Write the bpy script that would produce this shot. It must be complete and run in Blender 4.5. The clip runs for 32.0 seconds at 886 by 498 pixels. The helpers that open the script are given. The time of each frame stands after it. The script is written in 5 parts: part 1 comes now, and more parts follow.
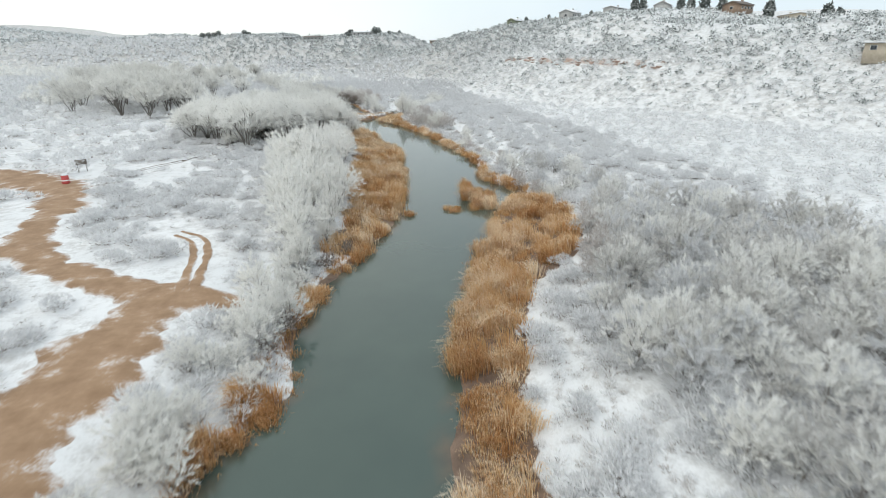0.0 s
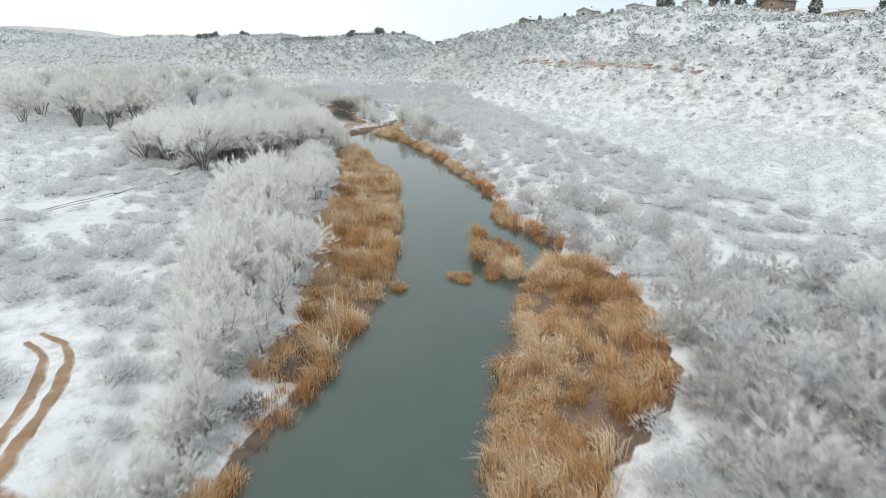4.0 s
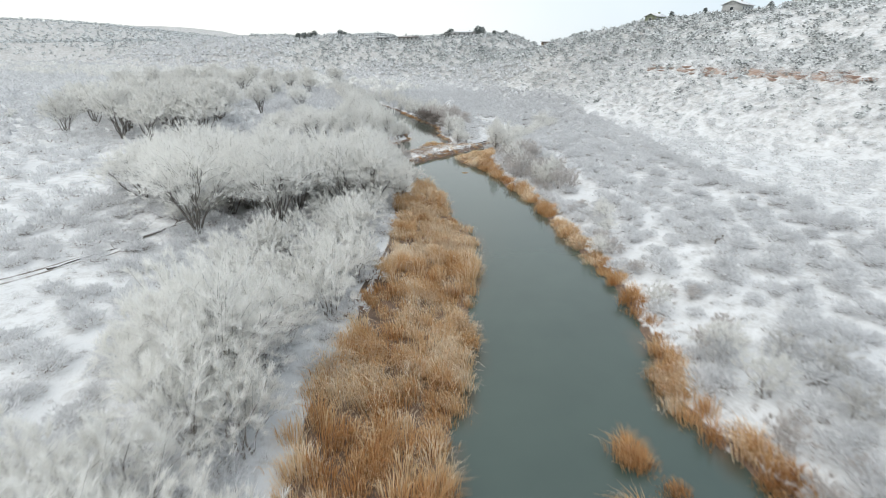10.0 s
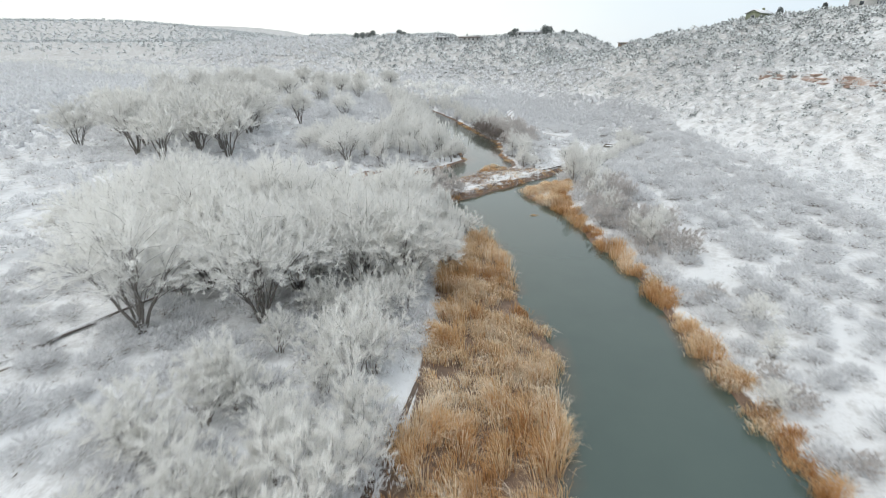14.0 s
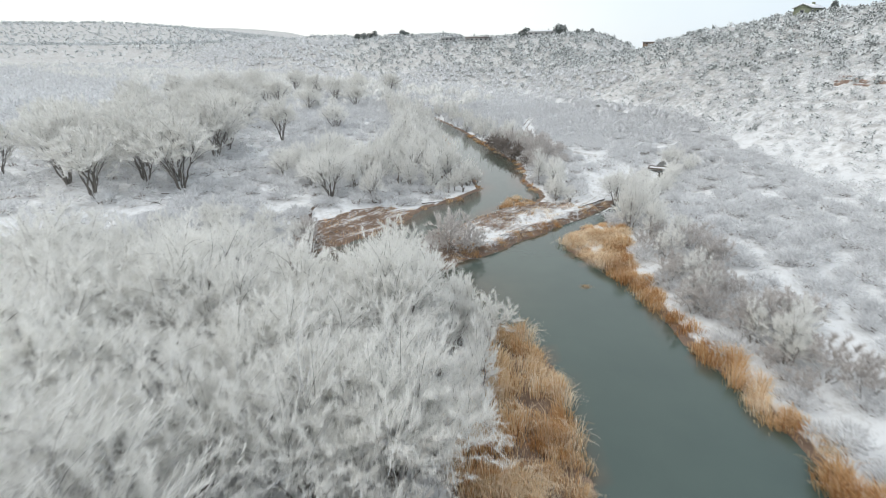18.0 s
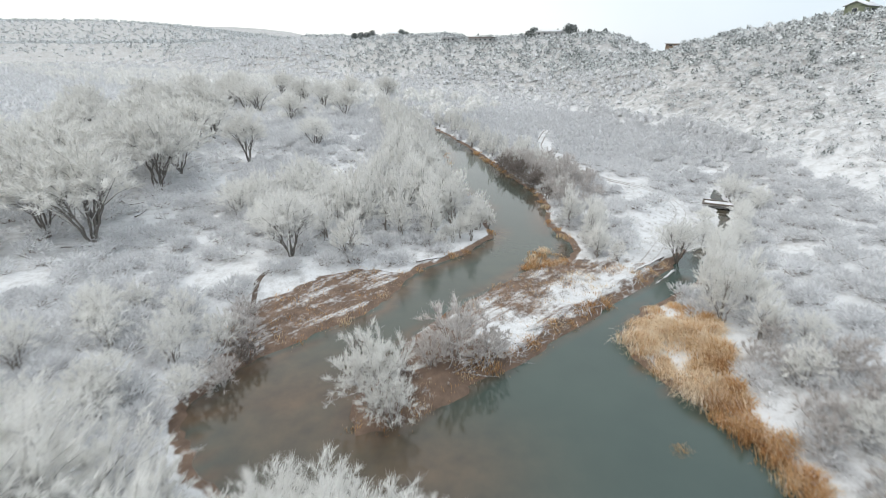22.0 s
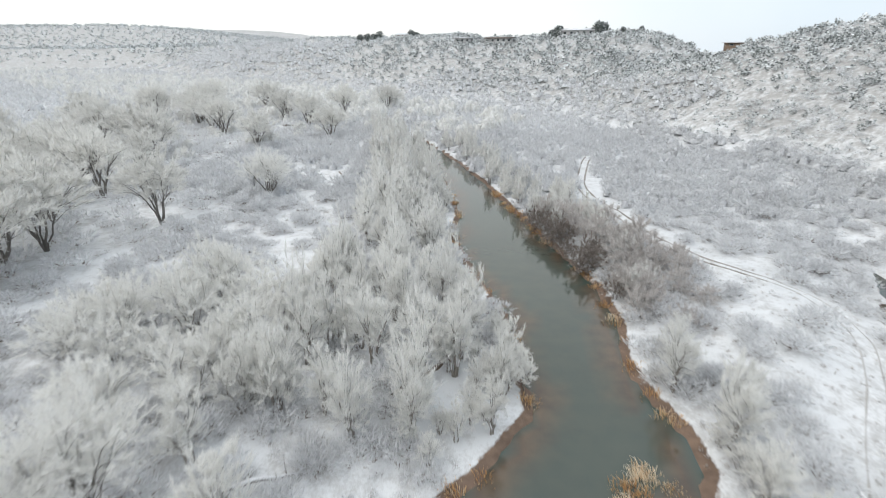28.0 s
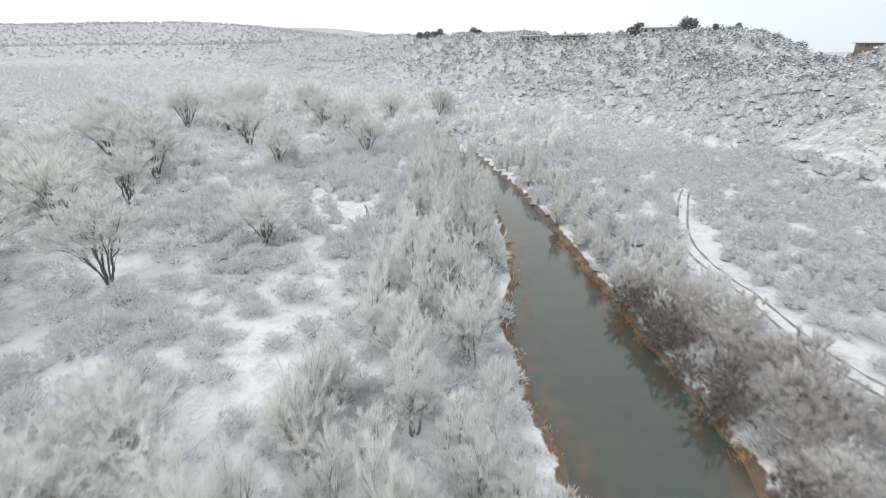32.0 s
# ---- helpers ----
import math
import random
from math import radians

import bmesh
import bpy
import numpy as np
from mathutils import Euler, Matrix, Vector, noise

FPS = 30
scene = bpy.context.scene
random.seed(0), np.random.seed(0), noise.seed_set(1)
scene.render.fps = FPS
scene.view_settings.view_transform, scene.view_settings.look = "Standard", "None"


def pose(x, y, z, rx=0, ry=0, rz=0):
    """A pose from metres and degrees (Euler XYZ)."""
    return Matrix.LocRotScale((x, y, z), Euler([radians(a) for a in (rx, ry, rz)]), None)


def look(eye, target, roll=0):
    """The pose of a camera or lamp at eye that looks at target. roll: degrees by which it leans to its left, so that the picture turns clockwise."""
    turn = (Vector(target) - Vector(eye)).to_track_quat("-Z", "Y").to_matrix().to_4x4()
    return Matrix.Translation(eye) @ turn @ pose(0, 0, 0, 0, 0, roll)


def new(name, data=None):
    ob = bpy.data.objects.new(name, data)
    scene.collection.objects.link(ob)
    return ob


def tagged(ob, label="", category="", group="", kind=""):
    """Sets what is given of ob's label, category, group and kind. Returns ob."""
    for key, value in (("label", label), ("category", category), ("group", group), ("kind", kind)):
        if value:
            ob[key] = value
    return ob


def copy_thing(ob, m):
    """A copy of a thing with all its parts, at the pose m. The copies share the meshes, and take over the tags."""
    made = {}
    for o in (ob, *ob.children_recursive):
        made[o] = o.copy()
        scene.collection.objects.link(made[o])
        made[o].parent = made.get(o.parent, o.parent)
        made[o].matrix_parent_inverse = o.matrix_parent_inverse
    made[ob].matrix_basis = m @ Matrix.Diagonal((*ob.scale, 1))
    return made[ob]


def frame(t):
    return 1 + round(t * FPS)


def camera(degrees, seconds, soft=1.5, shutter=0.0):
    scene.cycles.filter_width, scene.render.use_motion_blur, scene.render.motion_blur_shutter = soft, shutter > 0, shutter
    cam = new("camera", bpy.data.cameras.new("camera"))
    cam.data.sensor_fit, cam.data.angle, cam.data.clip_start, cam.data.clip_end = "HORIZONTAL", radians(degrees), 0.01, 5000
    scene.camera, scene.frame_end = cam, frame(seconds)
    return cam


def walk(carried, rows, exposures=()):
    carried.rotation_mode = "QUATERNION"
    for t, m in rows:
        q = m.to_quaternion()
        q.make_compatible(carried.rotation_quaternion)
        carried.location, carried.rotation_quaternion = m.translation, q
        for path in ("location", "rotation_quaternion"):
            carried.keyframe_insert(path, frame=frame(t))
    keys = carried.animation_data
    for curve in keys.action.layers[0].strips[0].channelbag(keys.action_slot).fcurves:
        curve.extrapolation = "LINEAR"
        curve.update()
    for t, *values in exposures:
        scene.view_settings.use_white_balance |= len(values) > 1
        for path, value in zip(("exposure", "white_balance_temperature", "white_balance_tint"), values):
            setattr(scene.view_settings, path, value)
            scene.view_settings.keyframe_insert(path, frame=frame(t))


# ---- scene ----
cam = camera(81.3, 32.0, soft=0.8, shutter=0.9)
PATH = [
    (0, (-7.731, 0.75, 24.364), (-7.305, 2.561, 23.632), -0.5),
    (1, (-6.07, 6.887, 24.411), (-5.645, 8.699, 23.68), -0.5),
    (2, (-4.6, 13.241, 24.349), (-4.175, 15.053, 23.618), -0.4),
    (3, (-3.013, 19.762, 24.237), (-2.587, 21.575, 23.508), -0.5),
    (3.5, (-2.244, 22.94, 24.213), (-1.827, 24.755, 23.485), -0.5),
    (5.5, (0.365, 35.246, 24.514), (0.71, 37.077, 23.787), -0.5),
    (6, (0.958, 38.405, 24.474), (1.274, 40.241, 23.748), -0.4),
    (7, (2.095, 44.885, 24.417), (2.366, 46.729, 23.691), -0.2),
    (8, (3.245, 51.292, 24.47), (3.462, 53.143, 23.745), -0.3),
    (9, (4.03, 58.053, 24.609), (4.184, 59.91, 23.884), -0.2),
    (10, (4.758, 64.794, 24.659), (4.829, 66.656, 23.934), -0.1),
    (11, (5.251, 71.418, 24.841), (5.221, 73.282, 24.117), -0.4),
    (12, (5.325, 78.255, 25.016), (5.243, 80.117, 24.293), -0.3),
    (13, (5.035, 84.945, 25.218), (4.924, 86.805, 24.492), -0.1),
    (14, (4.551, 91.369, 25.43), (4.417, 93.228, 24.704), -0.0),
    (15, (3.817, 98.126, 25.533), (3.676, 99.984, 24.807), -0.1),
    (15.5, (3.696, 101.148, 25.744), (3.551, 103.006, 25.018), -0.2),
    (17.5, (1.978, 114.313, 25.564), (1.826, 116.171, 24.842), -0.3),
    (18, (1.653, 117.751, 25.555), (1.501, 119.609, 24.832), -0.3),
    (19, (1.2, 124.083, 25.57), (1.046, 125.941, 24.846), -0.1),
    (20, (0.621, 130.245, 25.756), (0.463, 132.102, 25.033), -0.2),
    (21, (-0.063, 136.677, 25.85), (-0.218, 138.535, 25.126), -0.0),
    (22, (-0.609, 143.005, 25.952), (-0.761, 144.864, 25.229), 0.0),
    (23, (-0.984, 149.513, 25.978), (-1.137, 151.372, 25.256), 0.1),
    (24, (-1.385, 156.075, 26.072), (-1.536, 157.935, 25.351), -0.0),
    (25, (-1.61, 162.623, 26.204), (-1.764, 164.482, 25.483), -0.1),
    (25.5, (-1.752, 165.836, 26.199), (-1.906, 167.695, 25.479), -0.1),
    (27.5, (-2.0, 178.482, 26.735), (-2.196, 180.338, 26.015), -0.7),
    (28, (-2.206, 181.773, 26.691), (-2.418, 183.627, 25.971), -0.6),
    (29, (-2.659, 188.248, 26.725), (-2.918, 190.096, 26.005), -0.5),
    (30, (-3.122, 194.662, 26.858), (-3.433, 196.502, 26.138), -0.6),
    (31, (-3.625, 200.578, 27.146), (-3.988, 202.407, 26.424), -0.5),
    (32, (-4.598, 206.742, 27.255), (-5.018, 208.558, 26.53), -0.3),
]
TINTS = [(0, 0.05, 6500, 6.5), (8, 0.06, 6500, 8.0), (14, 0.03, 6500, 8.5), (20, 0.06, 6500, 9.0), (32, 0.07, 6500, 9.5)]
walk(cam, [(t, look(eye, target, roll)) for t, eye, target, roll in PATH], TINTS)

# ---- world and light ----
world = bpy.data.worlds.new("overcast_sky")
scene.world = world
world.use_nodes = True
wn, wl = world.node_tree.nodes, world.node_tree.links
wn.clear()
w_out = wn.new("ShaderNodeOutputWorld")
w_mix = wn.new("ShaderNodeMixShader")
w_sky = wn.new("ShaderNodeTexSky")
w_sky.sky_type = "NISHITA"
w_sky.sun_disc = False
w_sky.sun_elevation, w_sky.sun_rotation = radians(64.8), radians(-135)
w_clear, w_cloud = wn.new("ShaderNodeBackground"), wn.new("ShaderNodeBackground")
w_clear.inputs["Strength"].default_value = 0.12
w_cloud.inputs["Strength"].default_value = 1.13
w_co = wn.new("ShaderNodeTexCoord")
w_noise = wn.new("ShaderNodeTexNoise")
w_noise.inputs["Scale"].default_value = 1.6
w_noise.inputs["Detail"].default_value = 5
w_ramp = wn.new("ShaderNodeValToRGB")
w_ramp.color_ramp.elements[0].position, w_ramp.color_ramp.elements[0].color = 0.30, (0.72, 0.81, 0.90, 1)
w_ramp.color_ramp.elements[1].position, w_ramp.color_ramp.elements[1].color = 0.62, (0.985, 1.0, 0.985, 1)
w_axes, w_side, w_sum = wn.new("ShaderNodeSeparateXYZ"), wn.new("ShaderNodeMath"), wn.new("ShaderNodeMath")
w_side.operation, w_sum.operation = "MULTIPLY_ADD", "MULTIPLY_ADD"
w_side.inputs[1].default_value, w_side.inputs[2].default_value = -0.46, 0.26
w_sum.inputs[1].default_value = 0.55
wl.new(w_co.outputs["Generated"], w_axes.inputs[0])
wl.new(w_axes.outputs["X"], w_side.inputs[0])
wl.new(w_co.outputs["Generated"], w_noise.inputs["Vector"])
wl.new(w_noise.outputs["Fac"], w_sum.inputs[0])
wl.new(w_side.outputs[0], w_sum.inputs[2])
wl.new(w_sum.outputs[0], w_ramp.inputs["Fac"])
wl.new(w_ramp.outputs["Color"], w_cloud.inputs["Color"])
wl.new(w_sky.outputs["Color"], w_clear.inputs["Color"])
w_mix.inputs["Fac"].default_value = 0.86
wl.new(w_clear.outputs[0], w_mix.inputs[1])
wl.new(w_cloud.outputs[0], w_mix.inputs[2])
wl.new(w_mix.outputs[0], w_out.inputs["Surface"])

sun = new("sun", bpy.data.lights.new("sun", "SUN"))
sun.data.energy, sun.data.angle, sun.data.color = 1.15, radians(60), (1.0, 0.995, 0.985)
sun.matrix_world = look((-20, -20, 60), (0, 0, 0))


# ---- materials ----
def mat_nodes(name):
    m = bpy.data.materials.new(name)
    m.use_nodes = True
    t = m.node_tree
    return m, t.nodes, t.links, t.nodes["Principled BSDF"]


def add(nodes, kind, **values):
    n = nodes.new(kind)
    for key, value in values.items():
        n.inputs[key.replace("_", " ")].default_value = value
    return n


def ramp(nodes, links, source, stops):
    r = nodes.new("ShaderNodeValToRGB")
    e = r.color_ramp.elements
    while len(e) < len(stops):
        e.new(0.5)
    for slot, (pos, col) in zip(e, stops):
        slot.position, slot.color = pos, (*col, 1)
    links.new(source, r.inputs["Fac"])
    return r.outputs["Color"]


def blend(nodes, links, fac, a, b):
    n = nodes.new("ShaderNodeMix")
    n.data_type = "RGBA"
    for source, slot in ((fac, n.inputs[0]), (a, n.inputs[6]), (b, n.inputs[7])):
        if isinstance(source, (tuple, float, int)):
            slot.default_value = (*source, 1) if isinstance(source, tuple) else source
        else:
            links.new(source, slot)
    return n.outputs[2]


def calc(nodes, links, op, a, b=0.0, clamp=False):
    n = nodes.new("ShaderNodeMath")
    n.operation, n.use_clamp = op, clamp
    for source, slot in ((a, n.inputs[0]), (b, n.inputs[1])):
        if isinstance(source, (float, int)):
            slot.default_value = source
        else:
            links.new(source, slot)
    return n.outputs[0]


def position(nodes):
    return nodes.new("ShaderNodeNewGeometry").outputs["Position"]


def noise_of(nodes, links, scale, detail=4, rough=0.55, where=None):
    n = add(nodes, "ShaderNodeTexNoise", Scale=scale, Detail=detail, Roughness=rough)
    links.new(where or position(nodes), n.inputs["Vector"])
    return n.outputs["Fac"]


def bump(nodes, links, bsdf, height, strength, distance):
    b = add(nodes, "ShaderNodeBump", Strength=strength, Distance=distance)
    links.new(height, b.inputs["Height"])
    links.new(b.outputs["Normal"], bsdf.inputs["Normal"])


def attribute(nodes, name):
    n = nodes.new("ShaderNodeAttribute")
    n.attribute_name = name
    return n.outputs["Fac"]


def ground_material():
    m, n, l, b = mat_nodes("snowy_ground")
    big, mid, fine = noise_of(n, l, 0.09, 4), noise_of(n, l, 0.7, 5, 0.65), noise_of(n, l, 5.0, 4, 0.7)
    turned = add(n, "ShaderNodeMapping", Rotation=(0, 0, radians(54)), Scale=(3.1, 0.67, 1.0))
    turned.vector_type = "TEXTURE"
    l.new(position(n), turned.inputs["Vector"])
    streak = noise_of(n, l, 0.75, 5, 0.68, turned.outputs["Vector"])
    snow = ramp(n, l, big, [(0.3, (0.64, 0.65, 0.66)), (0.7, (0.77, 0.775, 0.78))])
    litter = ramp(n, l, fine, [(0.3, (0.20, 0.185, 0.17)), (0.7, (0.40, 0.385, 0.365))])
    poke = calc(n, l, "ADD", calc(n, l, "MULTIPLY", mid, 0.6), calc(n, l, "MULTIPLY", fine, 0.45))
    poke = calc(n, l, "ADD", poke, calc(n, l, "MULTIPLY", calc(n, l, "SUBTRACT", big, 0.5), 0.25))
    poke = calc(n, l, "ADD", poke, calc(n, l, "MULTIPLY", attribute(n, "scrub"), 0.10))
    open_ground = calc(n, l, "MULTIPLY", calc(n, l, "SUBTRACT", poke, 0.497), 6.0, True)
    amount = calc(n, l, "ADD", 0.58, calc(n, l, "MULTIPLY", attribute(n, "scrub"), 0.22))
    col = blend(n, l, calc(n, l, "MULTIPLY", open_ground, amount), snow, litter)
    mud = ramp(n, l, mid, [(0.3, (0.10, 0.068, 0.05)), (0.7, (0.23, 0.155, 0.11))])
    wet = calc(n, l, "MULTIPLY", calc(n, l, "SUBTRACT", calc(n, l, "ADD", attribute(n, "marsh"), calc(n, l, "ADD", calc(n, l, "MULTIPLY", streak, 0.6), calc(n, l, "MULTIPLY", noise_of(n, l, 2.2, 4, 0.7), 0.3))), 0.82), 8.0, True)
    col = blend(n, l, wet, col, mud)
    rock = ramp(n, l, mid, [(0.35, (0.27, 0.17, 0.13)), (0.65, (0.44, 0.34, 0.28))])
    bare = calc(n, l, "MULTIPLY", calc(n, l, "SUBTRACT", calc(n, l, "ADD", attribute(n, "rocky"), calc(n, l, "MULTIPLY", mid, 0.9)), 1.05), 4.0, True)
    col = blend(n, l, bare, col, rock)
    l.new(col, b.inputs["Base Color"])
    b.inputs["Roughness"].default_value = 0.85
    bump(n, l, b, calc(n, l, "ADD", mid, calc(n, l, "MULTIPLY", fine, 0.35)), 0.6, 0.35)
    return m


def water_material():
    m, n, l, b = mat_nodes("river_water")
    shallow = attribute(n, "shallow")
    drift = noise_of(n, l, 0.12, 3)
    deep = ramp(n, l, drift, [(0.3, (0.047, 0.072, 0.063)), (0.7, (0.057, 0.084, 0.072))])
    bed = ramp(n, l, noise_of(n, l, 0.5, 4), [(0.3, (0.075, 0.055, 0.04)), (0.7, (0.13, 0.092, 0.06))])
    l.new(blend(n, l, shallow, deep, bed), b.inputs["Base Color"])
    b.inputs["Roughness"].default_value = 0.06
    b.inputs["IOR"].default_value = 1.36
    b.inputs["Specular IOR Level"].default_value = 1.0
    bump(n, l, b, noise_of(n, l, 1.4, 2), 0.05, 0.15)
    return m


def dirt_material(name, dark, light):
    m, n, l, b = mat_nodes(name)
    mid, fine = noise_of(n, l, 0.5, 5, 0.6), noise_of(n, l, 6.0, 4, 0.7)
    col = ramp(n, l, mid, [(0.3, dark), (0.7, light)])
    snow = calc(n, l, "MULTIPLY", calc(n, l, "SUBTRACT", calc(n, l, "ADD", calc(n, l, "MULTIPLY", mid, 0.7), calc(n, l, "ADD", calc(n, l, "MULTIPLY", fine, 0.4), calc(n, l, "MULTIPLY", attribute(n, "edge"), 0.22))), 0.63), 6.0, True)
    col = blend(n, l, snow, col, (0.75, 0.76, 0.78))
    col = blend(n, l, calc(n, l, "MULTIPLY", fine, 0.35), col, tuple(v * 0.7 for v in dark))
    l.new(col, b.inputs["Base Color"])
    b.inputs["Roughness"].default_value = 0.8
    bump(n, l, b, fine, 0.5, 0.06)
    return m


def twig_material(name, stops, vary=0.08, through_light=0.0, clumped=False):
    """Fine twigs: each one its own shade, each plant slightly its own tone."""
    m, n, l, b = mat_nodes(name)
    island = n.new("ShaderNodeNewGeometry").outputs["Random Per Island"]
    # tone holds the clump's colour, frosted tips and shade painted in at the roots
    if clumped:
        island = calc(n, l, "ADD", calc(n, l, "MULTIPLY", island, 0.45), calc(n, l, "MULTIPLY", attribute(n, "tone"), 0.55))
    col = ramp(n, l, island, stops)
    own = n.new("ShaderNodeObjectInfo").outputs["Random"]
    tone = calc(n, l, "ADD", 1.0 - vary, calc(n, l, "MULTIPLY", own, 2 * vary))
    hsv = n.new("ShaderNodeHueSaturation")
    l.new(col, hsv.inputs["Color"])
    l.new(tone, hsv.inputs["Value"])
    patch = noise_of(n, l, 0.25, 3)
    final = blend(n, l, calc(n, l, "MULTIPLY", patch, 0.22), hsv.outputs["Color"], stops[0][1])
    l.new(final, b.inputs["Base Color"])
    if through_light:
        glow, mix, out = n.new("ShaderNodeBsdfTranslucent"), n.new("ShaderNodeMixShader"), n["Material Output"]
        l.new(final, glow.inputs["Color"])
        mix.inputs["Fac"].default_value = through_light
        l.new(b.outputs[0], mix.inputs[1])
        l.new(glow.outputs[0], mix.inputs[2])
        l.new(mix.outputs[0], out.inputs["Surface"])
    b.inputs["Roughness"].default_value = 0.8
    b.inputs["Specular IOR Level"].default_value = 0.2
    return m


def thick_twig_material(name, dark, middle, light):
    """The close-packed inside of a frosted bush, where single twigs merge."""
    m, n, l, b = mat_nodes(name)
    wide, fine = noise_of(n, l, 1.3, 3, 0.6), noise_of(n, l, 7.0, 5, 0.75)
    mixed = calc(n, l, "ADD", calc(n, l, "MULTIPLY", wide, 0.35), calc(n, l, "MULTIPLY", fine, 0.65))
    col = ramp(n, l, mixed, [(0.36, dark), (0.5, middle), (0.64, light)])
    hsv = n.new("ShaderNodeHueSaturation")
    l.new(col, hsv.inputs["Color"])
    island = n.new("ShaderNodeNewGeometry").outputs["Random Per Island"]
    l.new(calc(n, l, "ADD", 0.92, calc(n, l, "MULTIPLY", island, 0.16)), hsv.inputs["Value"])
    l.new(hsv.outputs["Color"], b.inputs["Base Color"])
    b.inputs["Roughness"].default_value = 0.95
    b.inputs["Specular IOR Level"].default_value = 0.1
    bump(n, l, b, fine, 1.0, 0.3)
    return m


def bark_material(name, dark, light, frost):
    """Bark with frost and snow lodged on the upper side and in patches."""
    m, n, l, b = mat_nodes(name)
    grain = noise_of(n, l, 9.0, 4, 0.7)
    col = ramp(n, l, grain, [(0.3, dark), (0.7, light)])
    geo = n.new("ShaderNodeNewGeometry")
    xyz = n.new("ShaderNodeSeparateXYZ")
    l.new(geo.outputs["True Normal"], xyz.inputs[0])
    lodged = calc(n, l, "ADD", xyz.outputs["Z"], calc(n, l, "MULTIPLY", noise_of(n, l, 2.5, 3), 0.9))
    lodged = calc(n, l, "ADD", lodged, calc(n, l, "MULTIPLY", attribute(n, "thin"), 0.42))
    lodged = calc(n, l, "MULTIPLY", calc(n, l, "SUBTRACT", lodged, 1.15 - frost), 3.0, True)
    l.new(blend(n, l, lodged, col, (0.72, 0.72, 0.73)), b.inputs["Base Color"])
    b.inputs["Roughness"].default_value = 0.9
    return m


def plain_material(name, dark, light, rough=0.7, scale=3.0):
    m, n, l, b = mat_nodes(name)
    l.new(ramp(n, l, noise_of(n, l, scale, 4), [(0.3, dark), (0.7, light)]), b.inputs["Base Color"])
    b.inputs["Roughness"].default_value = rough
    return m


M_GROUND = ground_material()
M_WATER = water_material()
M_ROAD = dirt_material("wet_dirt_road", (0.24, 0.145, 0.08), (0.40, 0.265, 0.165))
M_RUT = dirt_material("wheel_rut_mud", (0.20, 0.175, 0.15), (0.36, 0.33, 0.30))
M_RUT_FAINT = dirt_material("half_filled_rut", (0.40, 0.38, 0.36), (0.58, 0.57, 0.56))
M_DITCH = plain_material("dark_ditch_mud", (0.075, 0.055, 0.042), (0.17, 0.12, 0.09), 0.6)
M_FROST_TREE = twig_material("frosted_tree_twigs", [(0.0, (0.74, 0.732, 0.705)), (0.3, (0.88, 0.874, 0.85)), (1.0, (0.96, 0.956, 0.935))], 0.04, 0.52)
M_FROST_SHRUB = twig_material("frosted_shrub_twigs", [(0.0, (0.58, 0.582, 0.587)), (0.35, (0.725, 0.728, 0.735)), (1.0, (0.87, 0.873, 0.882))], 0.07, 0.42)
M_BROWN_TWIG = twig_material("bare_brown_twigs", [(0.0, (0.14, 0.115, 0.10)), (0.6, (0.31, 0.265, 0.235)), (1.0, (0.60, 0.57, 0.54))], 0.08, 0.2)
M_PINK_TWIG = twig_material("thin_frost_reddish_twigs", [(0.0, (0.45, 0.405, 0.385)), (0.45, (0.69, 0.66, 0.635)), (1.0, (0.88, 0.868, 0.855))], 0.06, 0.4)
M_THICKET = twig_material("grey_thicket_twigs", [(0.0, (0.52, 0.505, 0.485)), (0.4, (0.72, 0.71, 0.69)), (1.0, (0.88, 0.875, 0.86))], 0.07, 0.42)
M_FROST_GROVE = twig_material("thinly_frosted_grove_twigs", [(0.0, (0.66, 0.648, 0.62)), (0.35, (0.82, 0.812, 0.785)), (1.0, (0.93, 0.925, 0.90))], 0.06, 0.52)
M_JUNIPER = twig_material("snow_dusted_evergreen", [(0.0, (0.17, 0.185, 0.18)), (0.28, (0.34, 0.36, 0.35)), (0.4, (0.66, 0.68, 0.69)), (1.0, (0.86, 0.875, 0.885))])
M_PINE = twig_material("dark_evergreen_needles", [(0.0, (0.07, 0.085, 0.08)), (0.6, (0.17, 0.19, 0.18)), (1.0, (0.58, 0.60, 0.60))])
M_HILL_BUSH = twig_material("frosted_juniper_needles", [(0.0, (0.13, 0.145, 0.14)), (0.45, (0.27, 0.29, 0.28)), (0.55, (0.55, 0.57, 0.575)), (1.0, (0.80, 0.82, 0.83))])
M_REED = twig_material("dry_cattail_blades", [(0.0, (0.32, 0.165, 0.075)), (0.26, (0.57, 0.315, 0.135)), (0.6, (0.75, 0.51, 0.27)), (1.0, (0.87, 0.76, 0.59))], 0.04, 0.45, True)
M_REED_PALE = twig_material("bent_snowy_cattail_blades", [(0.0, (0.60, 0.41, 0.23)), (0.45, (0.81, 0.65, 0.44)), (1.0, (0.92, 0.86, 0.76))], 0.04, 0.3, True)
M_BARK = bark_material("cottonwood_bark", (0.10, 0.09, 0.08), (0.24, 0.22, 0.20), 0.3)
M_BARK_PALE = bark_material("frosted_thin_bark", (0.16, 0.14, 0.12), (0.34, 0.31, 0.28), 0.45)
M_LOG = bark_material("fallen_log_bark", (0.10, 0.085, 0.075), (0.24, 0.21, 0.18), 0.6)
M_BRUSH_INSIDE = thick_twig_material("close_frosted_brush", (0.52, 0.523, 0.535), (0.70, 0.705, 0.72), (0.84, 0.847, 0.86))
M_CROWN_INSIDE = thick_twig_material("close_frosted_crown", (0.56, 0.555, 0.535), (0.75, 0.745, 0.725), (0.88, 0.877, 0.86))
